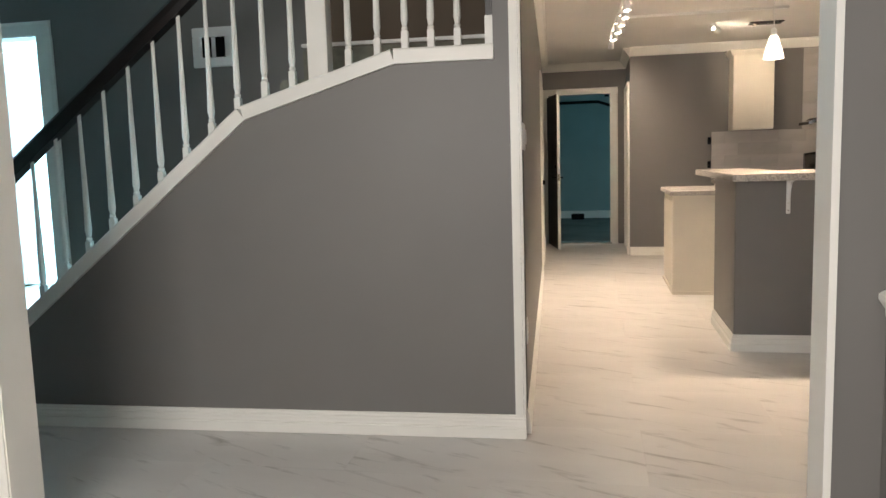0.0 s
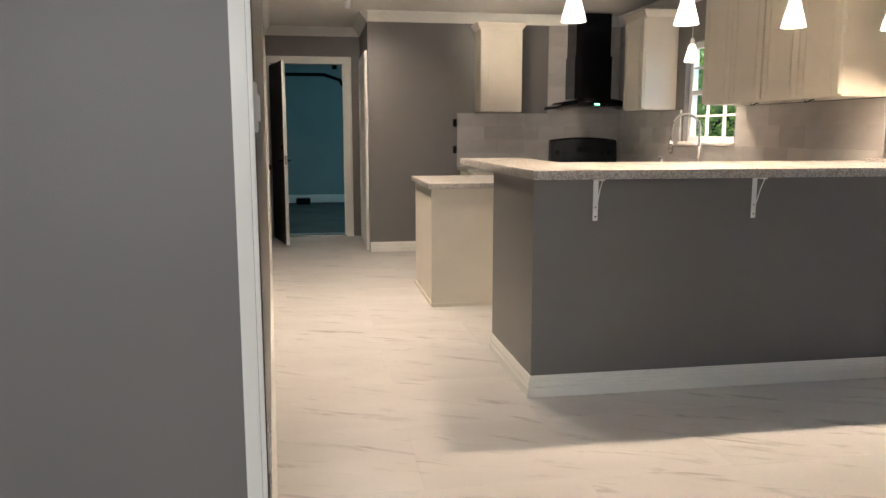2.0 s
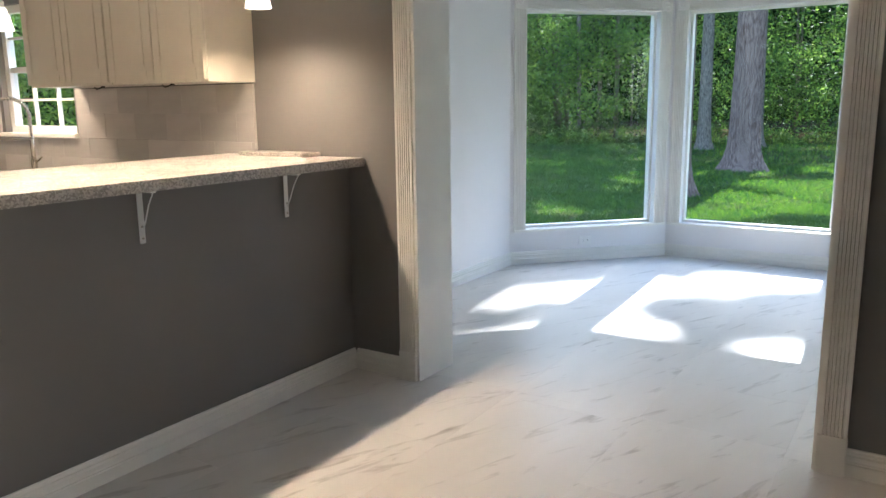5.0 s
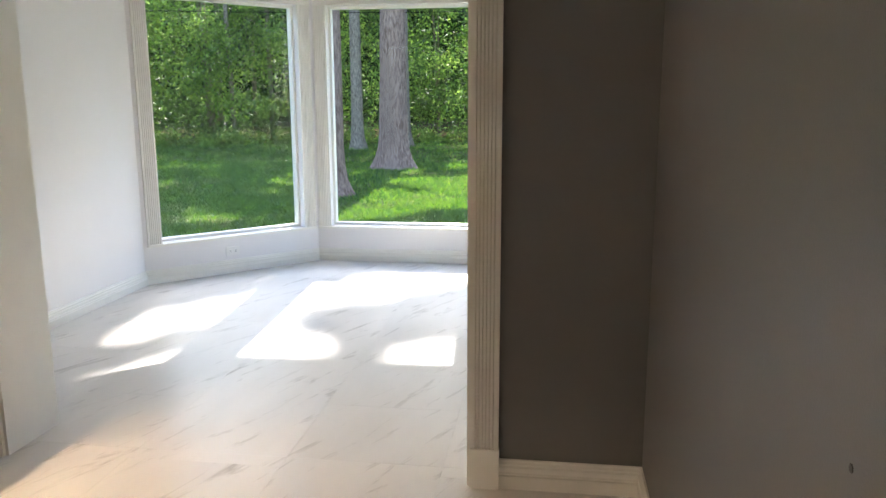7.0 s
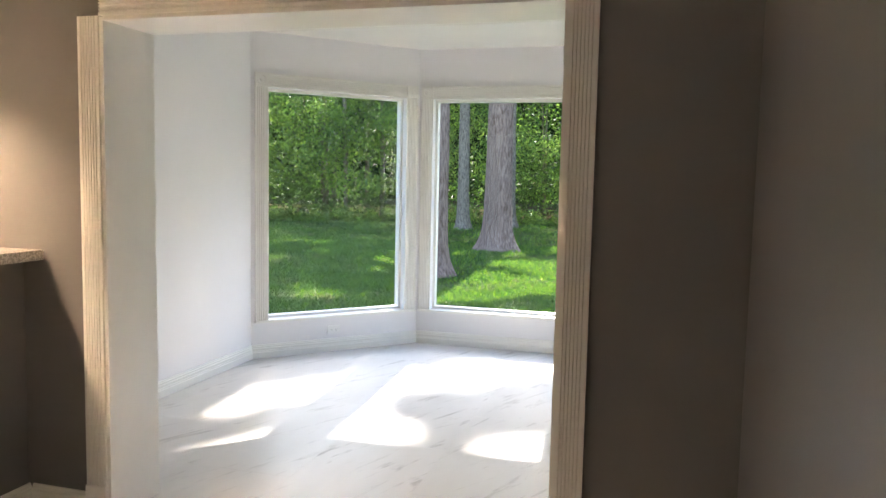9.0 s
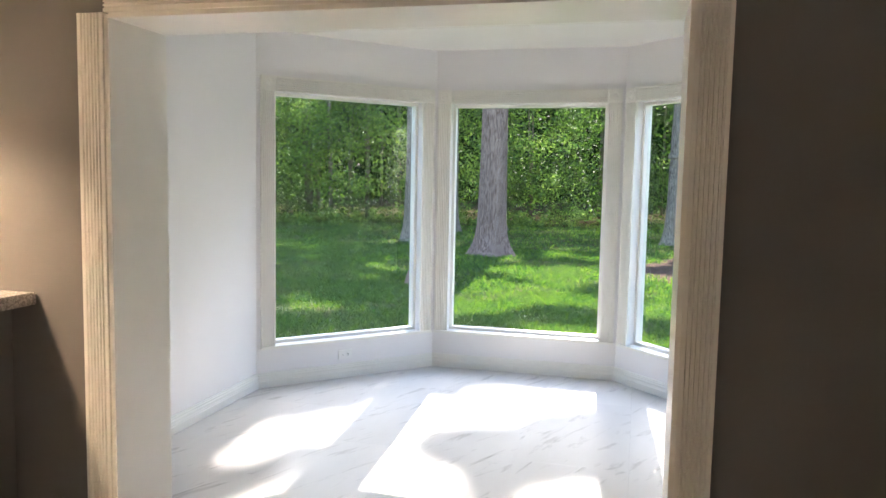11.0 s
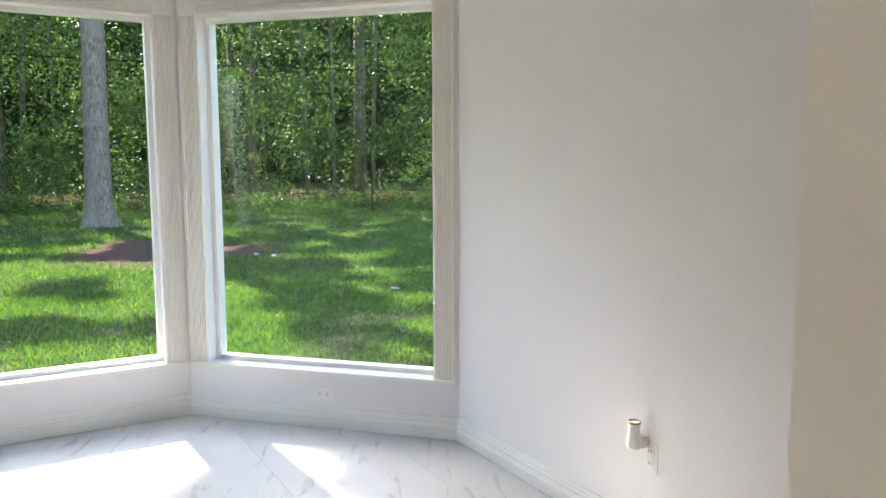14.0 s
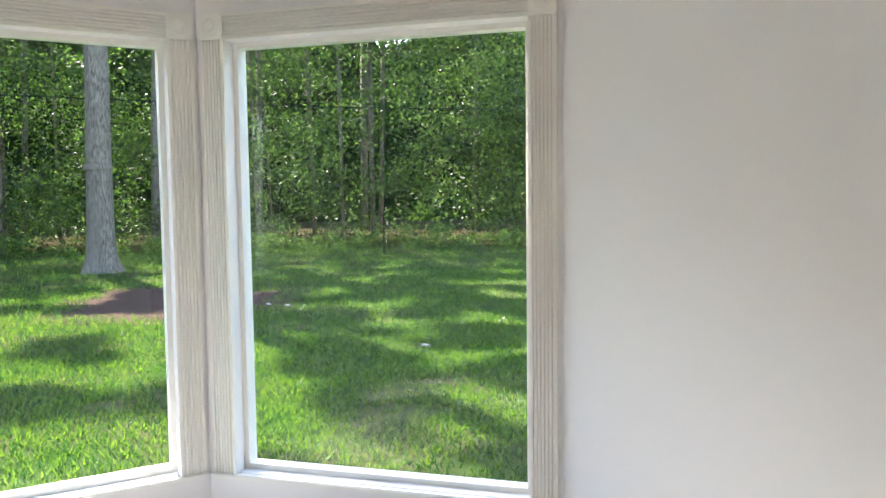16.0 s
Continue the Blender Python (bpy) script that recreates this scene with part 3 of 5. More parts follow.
# garage doorway: casing and open leaf
gd = tagged(new("door_1"), "dark door standing open in a white casing", "door", kind="structure")
for xa, sg in ((DX0, -1), (DX1, 1)):
    part("side_casing", sweep(bmesh.new(), (xa, DY, 0), (xa, DY, 2.10), (0, -1, 0), (sg, 0, 0), FLAT), M_TRIM, gd)
    part("jamb", B(min(xa, xa - sg * 0.018), max(xa, xa - sg * 0.018), DY - 0.005, DY + 0.125, 0, 2.10), M_TRIM, gd)
part("head_casing", sweep(bmesh.new(), (DX0 - 0.088, DY, 2.101), (DX1 + 0.088, DY, 2.101), (0, -1, 0), (0, 0, 1), FLAT), M_TRIM, gd)
part("threshold", B(DX0, DX1, DY - 0.02, DY + 0.15, 0.001, 0.018, bevel=0.004), M_CHROME, gd)
lm = pose(DX0 + 0.02, DY - 0.03, 0, 0, 0, -77)
leaf = part("leaf", B(0, 0.76, -0.02, 0.02, 0.012, 2.07, bevel=0.003, m=lm), M_DARKDOOR, gd, "dark brown door leaf")
part("leaf_edge", B(0.758, 0.764, -0.019, 0.019, 0.014, 2.068, m=lm), M_TRIM, gd, "white painted door edge")
part("latch_plate", B(0.763, 0.767, -0.011, 0.011, 0.93, 1.02, m=lm), M_CHROME, gd)
for sg in (-1, 1):
    bm = tube(bmesh.new(), [lm @ Vector((0.70, sg * 0.02, 0.97)), lm @ Vector((0.70, sg * 0.062, 0.97)), lm @ Vector((0.66, sg * 0.068, 0.97)), lm @ Vector((0.59, sg * 0.066, 0.97))], 0.010)
    part("door_handle", bm, M_BRONZE, leaf, "dark bronze lever handle", True)
    part("deadbolt", lathe(bmesh.new(), [(0.028, 0), (0.028, 0.012), (0.012, 0.022)], 14, lm @ Matrix.Translation((0.70, sg * 0.02, 1.12)) @ Matrix.Rotation(radians(-90 * sg), 4, "X")), M_BRONZE, leaf)
# closed door in the hall wall
hm = Matrix.Translation((HX(4.80), 4.80, 0)) @ Matrix.Rotation(math.atan(0.056), 4, "Z")
hd = tagged(new("door_2"), "closed white panelled door in the hall wall", "door", kind="structure")
part("leaf", B(-0.07, -0.03, 0.02, 0.83, 0.01, 2.03, m=hm), M_TRIM, hd)
for y0, y1, z0, z1 in ((0.12, 0.39, 0.25, 0.95), (0.46, 0.73, 0.25, 0.95), (0.12, 0.39, 1.1, 1.9), (0.46, 0.73, 1.1, 1.9)):
    part("panel", B(-0.031, -0.024, y0, y1, z0, z1, bevel=0.005, m=hm), M_TRIM, hd)
part("door_knob", lathe(bmesh.new(), [(0.028, 0), (0.028, 0.008), (0.011, 0.012), (0.011, 0.035), (0.027, 0.045), (0.030, 0.058), (0.018, 0.07)], 14, hm @ Matrix.Translation((-0.03, 0.76, 0.96)) @ Matrix.Rotation(radians(90), 4, "Y")), M_BRONZE, hd, "dark bronze knob", True)
for y0, sg in ((0.0, -1), (0.85, 1)):
    part("side_casing", sweep(bmesh.new(), hm @ Vector((0, y0, 0)), hm @ Vector((0, y0, 2.05)), (1, 0, 0), (0, sg, 0), FLAT), M_TRIM, hd)
part("head_casing", sweep(bmesh.new(), hm @ Vector((0, -0.088, 2.051)), hm @ Vector((0, 0.938, 2.051)), (1, 0, 0), (0, 0, 1), FLAT), M_TRIM, hd)
# door on the recess side wall
rd = tagged(new("door_3"), "white door in the side of the hall recess", "door", kind="structure")
part("leaf", B(0.690, 0.708, 6.62, 7.42, 0.01, 2.05), M_TRIM, rd)
for y0, sg in ((6.62, -1), (7.42, 1)):
    part("side_casing", sweep(bmesh.new(), (0.71, y0, 0), (0.71, y0, 2.06), (-1, 0, 0), (0, sg, 0), [(o * 1.6, h) for o, h in FLAT]), M_TRIM, rd)
part("head_casing", sweep(bmesh.new(), (0.71, 6.532, 2.061), (0.71, 7.508, 2.061), (-1, 0, 0), (0, 0, 1), [(o * 1.6, h) for o, h in FLAT]), M_TRIM, rd)
# doorway behind the stair
ld = tagged(new("trim_stair_doorway"), "white casing of the bright doorway behind the stair", "trim", kind="structure")
for xa, sg in ((-3.16, 1), (-4.0, -1)):
    part("side_casing", sweep(bmesh.new(), (xa, 1.05, 0), (xa, 1.05, 2.10), (0, -1, 0), (sg, 0, 0), [(o, h * 1.2) for o, h in FLAT]), M_TRIM, ld)
part("head_casing", sweep(bmesh.new(), (-4.1, 1.05, 2.101), (-3.06, 1.05, 2.101), (0, -1, 0), (0, 0, 1), [(o, h * 1.1) for o, h in FLAT]), M_TRIM, ld)
wd = tagged(new("door_4"), "white panelled door in the side room", "door", kind="structure")
part("leaf", B(-5.0, -4.25, 4.055, 4.098, 0.01, 2.03), M_TRIM, wd)
for z0, z1 in ((0.25, 0.95), (1.1, 1.9)):
    part("panel", B(-4.9, -4.35, 4.045, 4.056, z0, z1, bevel=0.005), M_TRIM, wd)

# kitchen window
kw = tagged(new("window_4"), "white gridded kitchen window above the sink", "window", kind="structure")
y0, y1, z0, z1 = KW
bm = bmesh.new()
for q in ((3.545, 3.60, y0, y0 + 0.05, z0, z1), (3.545, 3.60, y1 - 0.05, y1, z0, z1), (3.545, 3.60, y0 + 0.05, y1 - 0.05, z0, z0 + 0.05), (3.545, 3.60, y0 + 0.05, y1 - 0.05, z1 - 0.05, z1)):
    box(bm, *q)
part("window_frame", bm, M_TRIM, kw)
part("meeting_rail", B(3.55, 3.595, y0 + 0.05, y1 - 0.05, 1.62, 1.66), M_TRIM, kw)
for yy in (4.27, 4.56):
    part("muntin", B(3.56, 3.585, yy - 0.009, yy + 0.009, z0 + 0.05, z1 - 0.05), M_TRIM, kw)
for zz in (1.43, 1.86):
    part("muntin", B(3.559, 3.586, y0 + 0.05, y1 - 0.05, zz - 0.009, zz + 0.009), M_TRIM, kw)
gp = part("pane", B(3.571, 3.574, y0 + 0.04, y1 - 0.04, z0 + 0.04, z1 - 0.04), M_GLASS, kw)
gp.visible_shadow = False
part("window_sill", B(3.46, 3.545, y0 - 0.03, y1 + 0.03, z0 - 0.025, z0 + 0.002, bevel=0.004), M_TRIM, kw)

# ---- staircase ----
st = empty("staircase", (0, 0, 0), "carpeted staircase with white balusters and a black handrail", "staircase")
RISE, RUN = 0.185, 0.228
for i in range(8):
    x0 = -2.98 + i * RUN
    part("step", B(x0, x0 + RUN + 0.02, 0.102, 1.048, max(0.0, i * RISE - 0.2), (i + 1) * RISE, bevel=0.012), M_CARPET, st)
part("landing", B(-1.13, -0.125, 0.102, 1.048, 1.30, 1.64, bevel=0.012), M_CARPET, st)
part("upper_step", B(-1.13, -0.125, 0.45, 1.048, 1.645, 1.83, bevel=0.012), M_CARPET, st)
part("nosing", B(-1.13, -0.125, 0.435, 0.46, 1.832, 1.85, bevel=0.004), M_TRIM, st)
part("upper_riser", B(-1.13, -0.125, 0.80, 1.046, 1.835, 2.525), M_BROWN, st, "brown painted stairwell wall")


def baluster(x, z, h):
    bm = box(bmesh.new(), -0.015, 0.015, -0.015, 0.015, 0, 0.09, 0.002)
    lathe(bm, [(0.011, 0.09), (0.016, 0.10), (0.011, 0.11), (0.017, 0.14), (0.0145, 0.22), (0.009, h * 0.85), (0.009, h)], 10)
    o = part("baluster", bm, M_TRIM, st)
    o.location = (x, 0.05, z)
    return o


def cap_z(x):
    for (xa, za), (xb, zb) in zip(cap_pts, cap_pts[1:]):
        if xa <= x <= xb:
            return za + (zb - za) * (x - xa) / (xb - xa) + 0.045
    return 1.73


RAIL_Z = lambda x: 1.19 + 0.80 * (x + 2.54)
x = -2.919
while x < -1.0:
    z = cap_z(x)
    baluster(x, z, (RAIL_Z(x) if x < -1.0 else 2.45) - z)
    x += 0.134
for x in (-0.778, -0.645, -0.52, -0.404, -0.287):
    baluster(x, cap_z(x), 0.78)
part("newel_post", box(bmesh.new(), -0.955, -0.865, 0.005, 0.095, 1.60, 2.528, 0.004), M_TRIM, st)
part("newel_post", box(bmesh.new(), -2.98, -2.89, 0.005, 0.095, 0.0, 1.05, 0.004), M_TRIM, st)
part("half_newel", box(bmesh.new(), -0.165, -0.128, 0.01, 0.09, 1.70, 1.86, 0.003), M_TRIM, st)
bm = sweep(bmesh.new(), (-2.92, 0.05, RAIL_Z(-2.92) + 0.02), (-0.955, 0.05, RAIL_Z(-0.955) + 0.02), (0, 1, 0), Vector((-0.62, 0, 0.78)), [(-0.03, -0.03), (0.03, -0.03), (0.034, 0.0), (0.034, 0.028), (0.02, 0.045), (-0.02, 0.045), (-0.034, 0.028), (-0.034, 0.0)])
part("handrail", bm, M_RAIL, st, "black painted wooden handrail")
part("upper_handrail", sweep(bmesh.new(), (-0.865, 0.05, 2.48), (-0.13, 0.05, 2.48), (0, 1, 0), (0, 0, 1), [(-0.03, -0.03), (0.03, -0.03), (0.034, 0.02), (-0.034, 0.02)]), M_RAIL, st)
part("dark_post", B(-0.162, -0.132, 0.02, 0.08, 1.861, 2.45, bevel=0.004), M_RAIL, st)

# the stair block stands a little askew to the kitchen
askew = Matrix.Rotation(radians(2.3), 4, "Z")
for o in (bpy.data.objects["wall_stair"], sc, cs, st, stair_base):
    o.matrix_basis = askew @ o.matrix_basis

pic = empty("wall_plate", (-1.95, 1.045, 1.966), "white framed plate with dark centre on the stair wall", "wall plate")
bm = bmesh.new()
for q in ((-0.136, 0.136, -0.022, 0.003, 0.06, 0.117), (-0.136, 0.136, -0.022, 0.003, -0.117, -0.06), (-0.136, -0.075, -0.022, 0.003, -0.06, 0.06), (0.075, 0.136, -0.022, 0.003, -0.06, 0.06)):
    box(bm, *q, 0.004)
part("frame", bm, M_PLASTIC, pic)
part("screen", B(-0.075, 0.075, -0.012, 0.002, -0.06, 0.06), M_BLACK, pic, "dark glossy centre")
part("divider", B(-0.012, 0.012, -0.018, -0.0115, -0.058, 0.058), M_PLASTIC, pic)

# ---- kitchen ----
# bar: half wall, granite top, brackets
bar = empty("bar_counter", (0, 0, 0), "grey painted half wall with white base", "bar")
part("half_wall", prism([(1.14, 1.66), (3.498, 1.66), (3.498, 2.48), (1.53, 2.48), (1.53, 3.20), (1.42, 3.20), (1.42, 2.48), (1.14, 2.48)], 0, 1.068), M_GREY, bar)
bm = bmesh.new()
sweep(bm, (1.14, 1.66, 0.002), (3.498, 1.66, 0.002), (0, -1, 0), (0, 0, 1), BASE, 1.0, 0.0)
part("baseboard", bm, M_TRIM, bar)
part("baseboard", sweep(bmesh.new(), (1.14, 2.48, 0.002), (1.14, 1.66, 0.002), (-1, 0, 0), (0, 0, 1), BASE, 0.0, 1.0), M_TRIM, bar)
top = empty("granite_bar_top", (0, 0, 0), "speckled granite bar top with rough chiselled edge", "countertop")
bm = prism([(1.105, 1.555), (3.498, 1.555), (3.498, 2.50), (1.535, 2.50), (1.535, 3.32), (1.105, 3.32)], 1.070, 1.112)
bmesh.ops.bevel(bm, geom=[e for e in bm.edges if abs(e.verts[0].co.z - e.verts[1].co.z) < 1e-5 and e.verts[0].co.z > 1.1], offset=0.005, segments=2, affect="EDGES")
part("slab", bm, M_GRANITE, top)
strip = empty("granite_offcut", (0, 0, 0), "narrow granite strip lying on the bar top", "stone strip")
part("strip", B(3.36, 3.497, 1.84, 2.30, 1.113, 1.133, bevel=0.003), M_GRANITE, strip)


def bracket():
    e = empty("shelf_bracket", (0, 0, 0), "white steel bracket under the granite bar top", "bracket", "bar brackets")
    part("upright", B(-0.0125, 0.0125, -0.006, 0, 0.865, 1.068, bevel=0.002), M_PLASTIC, e)
    part("arm", B(-0.0125, 0.0125, -0.09, -0.006, 1.062, 1.0685, bevel=0.0015), M_PLASTIC, e)
    part("brace", tube(bmesh.new(), [(0, -0.006, 0.91), (0, -0.03, 0.955), (0, -0.055, 1.015), (0, -0.085, 1.061)], 0.0028), M_PLASTIC, e)
    for z in (0.885, 0.93):
        part("screw", lathe(bmesh.new(), [(0.005, 0), (0.004, 0.003)], 8, Matrix.Translation((0, -0.006, z)) @ Matrix.Rotation(radians(90), 4, "X")), M_CHROME, e)
    return e


b0 = bracket()
b0.matrix_basis = pose(1.445, 1.659, 0)
for bx in (2.27, 3.04):
    copy_thing(b0, pose(bx, 1.659, 0))


# cabinets
def door_panel(parent, w, h, m):
    """Framed cabinet door in the plane y = 0, facing -y, lower left at the origin."""
    d = part("door", B(0.002, w - 0.002, -0.018, 0, 0.002, h - 0.002, bevel=0.003, m=m), M_CREAM, parent)
    bm = bmesh.new()
    fw = min(0.06, w * 0.22)
    for q in ((0.002, fw, -0.024, -0.0175, 0.002, h - 0.002), (w - fw, w - 0.002, -0.024, -0.0175, 0.002, h - 0.002), (fw, w - fw, -0.024, -0.0175, 0.002, fw), (fw, w - fw, -0.024, -0.0175, h - fw, h - 0.002)):
        box(bm, *q, 0.0025, m)
    part("door_frame", bm, M_CREAM, d)
    part("raised_panel", B(fw + 0.018, w - fw - 0.018, -0.023, -0.0175, fw + 0.018, h - fw - 0.018, bevel=0.004, m=m), M_CREAM, d)
    return d


def upper_cabinet(w, depth, z0, z1, doors, label):
    """Body from the origin along x, front at y = 0 facing -y."""
    e = empty("wall_cabinet", (0, 0, 0), label, "cabinet", "kitchen wall cabinets")
    part("body", B(0, w, 0, depth, z0, z1), M_CREAM, e)
    for i in range(doors):
        door_panel(e, w / doors, z1 - z0 - 0.02, Matrix.Translation((i * w / doors, 0, z0 + 0.01)))
    bm = bmesh.new()
    prof = [(0, 0), (0.010, 0), (0.016, 0.012), (0.034, 0.040), (0.044, 0.052), (0.044, 0.062), (0, 0.062)]
    sweep(bm, (-0.002, 0, z1), (w + 0.002, 0, z1), (0, -1, 0), (0, 0, 1), prof, 1, 1)
    sweep(bm, (0, depth, z1), (0, 0, z1), (-1, 0, 0), (0, 0, 1), prof, 0, 1)
    sweep(bm, (w, 0, z1), (w, depth, z1), (1, 0, 0), (0, 0, 1), prof, 1, 0)
    part("cornice", bm, M_CREAM, e)
    return e


UZ0, UZ1 = 1.497, 2.34
c1 = upper_cabinet(0.44, 0.295, UZ0, UZ1, 1, "cream single-door wall cabinet beside the range hood")
c1.matrix_basis = pose(1.85, 6.10, 0)
for ya, w, n, lab in ((2.29 + 0.79, 0.79, 2, "cream double-door wall cabinet above the bar end"), (3.90, 0.81, 2, "cream double-door wall cabinet beside the window"), (5.47, 0.44, 1, "cream single-door wall cabinet beside the window")):
    c = upper_cabinet(w, 0.318, UZ0, UZ1, n, lab)
    c.matrix_basis = pose(3.18, ya, 0, 0, 0, -90)


def base_cabinet(name, x0, x1, y0, y1, label, group="kitchen base cabinets"):
    e = empty(name, (0, 0, 0), label, "cabinet", group)
    part("body", B(x0, x1, y0, y1, 0.0, 0.878, bevel=0.002), M_CREAM, e)
    return e


isl = base_cabinet("island_cabinet", 0.97, 2.30, 3.67, 4.62, "cream painted kitchen island with plain panels")
for q in ((0.96, 2.31, 3.655, 3.67, 0, 0.03), (0.955, 0.97, 3.66, 4.63, 0, 0.03), (0.958, 1.0, 3.658, 3.70, 0.031, 0.877)):
    part("moulding", B(*q, bevel=0.003), M_CREAM, isl)
part("side_panel", B(0.962, 0.97, 3.72, 4.57, 0.08, 0.82, bevel=0.003), M_CREAM, isl)
it = empty("granite_counter", (0, 0, 0), "granite top on the kitchen island", "countertop")
part("slab", B(0.935, 2.33, 3.63, 4.65, 0.880, 0.920, bevel=0.005), M_GRANITE, it)

bc = base_cabinet("base_cabinet", 1.70, 2.62, 5.82, 6.398, "cream base cabinet beside the range")
for i in range(2):
    door_panel(bc, 0.455, 0.74, Matrix.Translation((1.705 + 0.457 * i, 5.82, 0.10)))
bc2 = base_cabinet("base_cabinet", 2.90, 3.498, 2.51, 5.70, "cream base cabinet under the sink")
for i in range(5):
    door_panel(bc2, 0.62, 0.74, Matrix.Translation((2.90, 5.60 - 0.64 * i, 0.10)) @ Matrix.Rotation(radians(-90), 4, "Z"))
for name, q in (("granite_counter", (1.66, 2.655, 5.79, 6.398, 0.880, 0.920)), ("granite_counter", (2.87, 3.498, 2.51, 5.76, 0.880, 0.920))):
    e = empty(name, (0, 0, 0), "granite worktop with pale speckles", "countertop")
    part("slab", B(*q, bevel=0.005), M_GRANITE, e)
sk = empty("sink", (0, 0, 0), "steel sink let into the granite worktop", "sink")
bm = bmesh.new()
for q in ((3.0, 3.02, 4.0, 4.75, 0.921, 0.926), (3.36, 3.38, 4.0, 4.75, 0.921, 0.926), (3.02, 3.36, 4.0, 4.02, 0.921, 0.926), (3.02, 3.36, 4.73, 4.75, 0.921, 0.926)):
    box(bm, *q)
part("rim", bm, M_CHROME, sk)
part("basin", B(3.02, 3.36, 4.02, 4.73, 0.921, 0.923), M_CHROME, sk)

# faucet with a spring neck
fa = empty("faucet", (3.40, 4.36, 0.921), "brushed steel spring-neck kitchen faucet", "faucet")
part("base", lathe(bmesh.new(), [(0.028, 0), (0.028, 0.01), (0.020, 0.02), (0.020, 0.10), (0.014, 0.12), (0.014, 0.26)], 16), M_CHROME, fa, smooth=True)
arc = [(-0.10 + 0.10 * math.cos(a), 0.06 - 0.06 * math.cos(a), 0.40 + 0.12 * math.sin(a)) for a in [math.pi * k / 14 for k in range(15)]]
part("neck", tube(bmesh.new(), [(0, 0, 0.25)] + arc + [(-0.20, 0.12, 0.28)], 0.007), M_CHROME, fa, smooth=True)
coil = []
path_pts = [Vector((0, 0, 0.25 + 0.15 * k / 6)) for k in range(6)] + [Vector(p) for p in arc]
for i in range(len(path_pts) - 1):
    for k in range(12):
        p = path_pts[i].lerp(path_pts[i + 1], k / 12)
        a = 2 * math.pi * (i * 12 + k) / 6
        way = (path_pts[i + 1] - path_pts[i]).normalized().to_track_quat("Z", "Y")
        coil.append(p + way @ Vector((0.014 * math.cos(a), 0.014 * math.sin(a), 0)))
part("spring", tube(bmesh.new(), coil, 0.0028, 5), M_CHROME, fa, smooth=True)
part("spray_head", lathe(bmesh.new(), [(0.012, 0.0), (0.020, 0.02), (0.020, 0.08), (0.013, 0.11)], 14, Matrix.Translation((-0.20, 0.12, 0.18))), M_CHROME, fa, smooth=True)
part("holder_arm", tube(bmesh.new(), [(0, 0, 0.24), (-0.10, 0.06, 0.25), (-0.195, 0.117, 0.25)], 0.006), M_CHROME, fa)
part("lever", tube(bmesh.new(), [(0, -0.015, 0.09), (0, -0.05, 0.10), (0, -0.10, 0.125)], 0.007), M_CHROME, fa)

# range and hood
rg = empty("range", (2.69, 5.74, 0), "black freestanding kitchen range with tall backguard", "stove")
part("body", B(0, 0.76, 0.03, 0.65, 0.0, 0.905, bevel=0.006), M_BLACKM, rg)
part("oven_door", B(0.01, 0.75, 0.0, 0.03, 0.2, 0.76, bevel=0.006), M_BLACK, rg)
part("handle", tube(bmesh.new(), [(0.08, -0.04, 0.72), (0.68, -0.04, 0.72)], 0.011), M_BLACKM, rg)
part("cooktop", B(0.005, 0.755, 0.01, 0.60, 0.906, 0.916, bevel=0.003), M_BLACK, rg)
bm = bmesh.new()
n = 12
ring = []
for i in range(n + 1):
    xx = 0.76 * i / n
    hh = 0.285 + 0.03 * (1 - (2 * i / n - 1) ** 2)
    ring.append([bm.verts.new((xx, 0.55, 0.917)), bm.verts.new((xx, 0.575, 0.917 + hh * 0.93)), bm.verts.new((xx, 0.60, 0.917 + hh)), bm.verts.new((xx, 0.65, 0.917 + hh)), bm.verts.new((xx, 0.65, 0.917))])
for a, b in zip(ring, ring[1:]):
    for k in range(5):
        bm.faces.new((a[k], a[(k + 1) % 5], b[(k + 1) % 5], b[k]))
bm.faces.new(ring[0])
bm.faces.new(ring[-1][::-1])
part("backguard", bm, M_BLACKM, rg)
part("display", B(0.30, 0.46, 0.556, 0.568, 1.07, 1.12), M_BLACK, rg)
for kx in (0.08, 0.16, 0.60, 0.68):
    part("knob", lathe(bmesh.new(), [(0.022, 0), (0.020, 0.025)], 14, Matrix.Translation((kx, 0.562, 1.06)) @ Matrix.Rotation(radians(90), 4, "X")), M_BLACK, rg)

hd2 = empty("range_hood", (3.07, 6.0, 0), "black chimney range hood with curved glass canopy", "range hood")
bm = bmesh.new()
n = 16
rows = []
for i in range(n + 1):
    u = 2 * i / n - 1
    z = 1.64 - 0.085 * u * u
    rows.append([bm.verts.new((0.44 * u, -0.12 + 0.06 * u * u, z)), bm.verts.new((0.44 * u, 0.38, z)), bm.verts.new((0.44 * u, 0.38, z - 0.03)), bm.verts.new((0.44 * u, -0.12 + 0.06 * u * u, z - 0.03))])
for a, b in zip(rows, rows[1:]):
    for k in range(4):
        bm.faces.new((a[k], a[(k + 1) % 4], b[(k + 1) % 4], b[k]))
bm.faces.new(rows[0])
bm.faces.new(rows[-1][::-1])
part("canopy", bm, M_BLACK, hd2, "curved dark glass canopy")
part("body", B(-0.36, 0.36, -0.05, 0.36, 1.555, 1.60, bevel=0.01), M_BLACKM, hd2)
part("chimney", B(-0.205, 0.205, 0.08, 0.385, 1.64, 2.08, bevel=0.004), M_BLACK, hd2)
part("chimney_top", B(-0.192, 0.192, 0.09, 0.385, 2.08, 2.52, bevel=0.004), M_BLACK, hd2)
part("display", B(-0.03, 0.03, -0.056, -0.0505, 1.57, 1.585), M_GREEN, hd2, "green lit display")


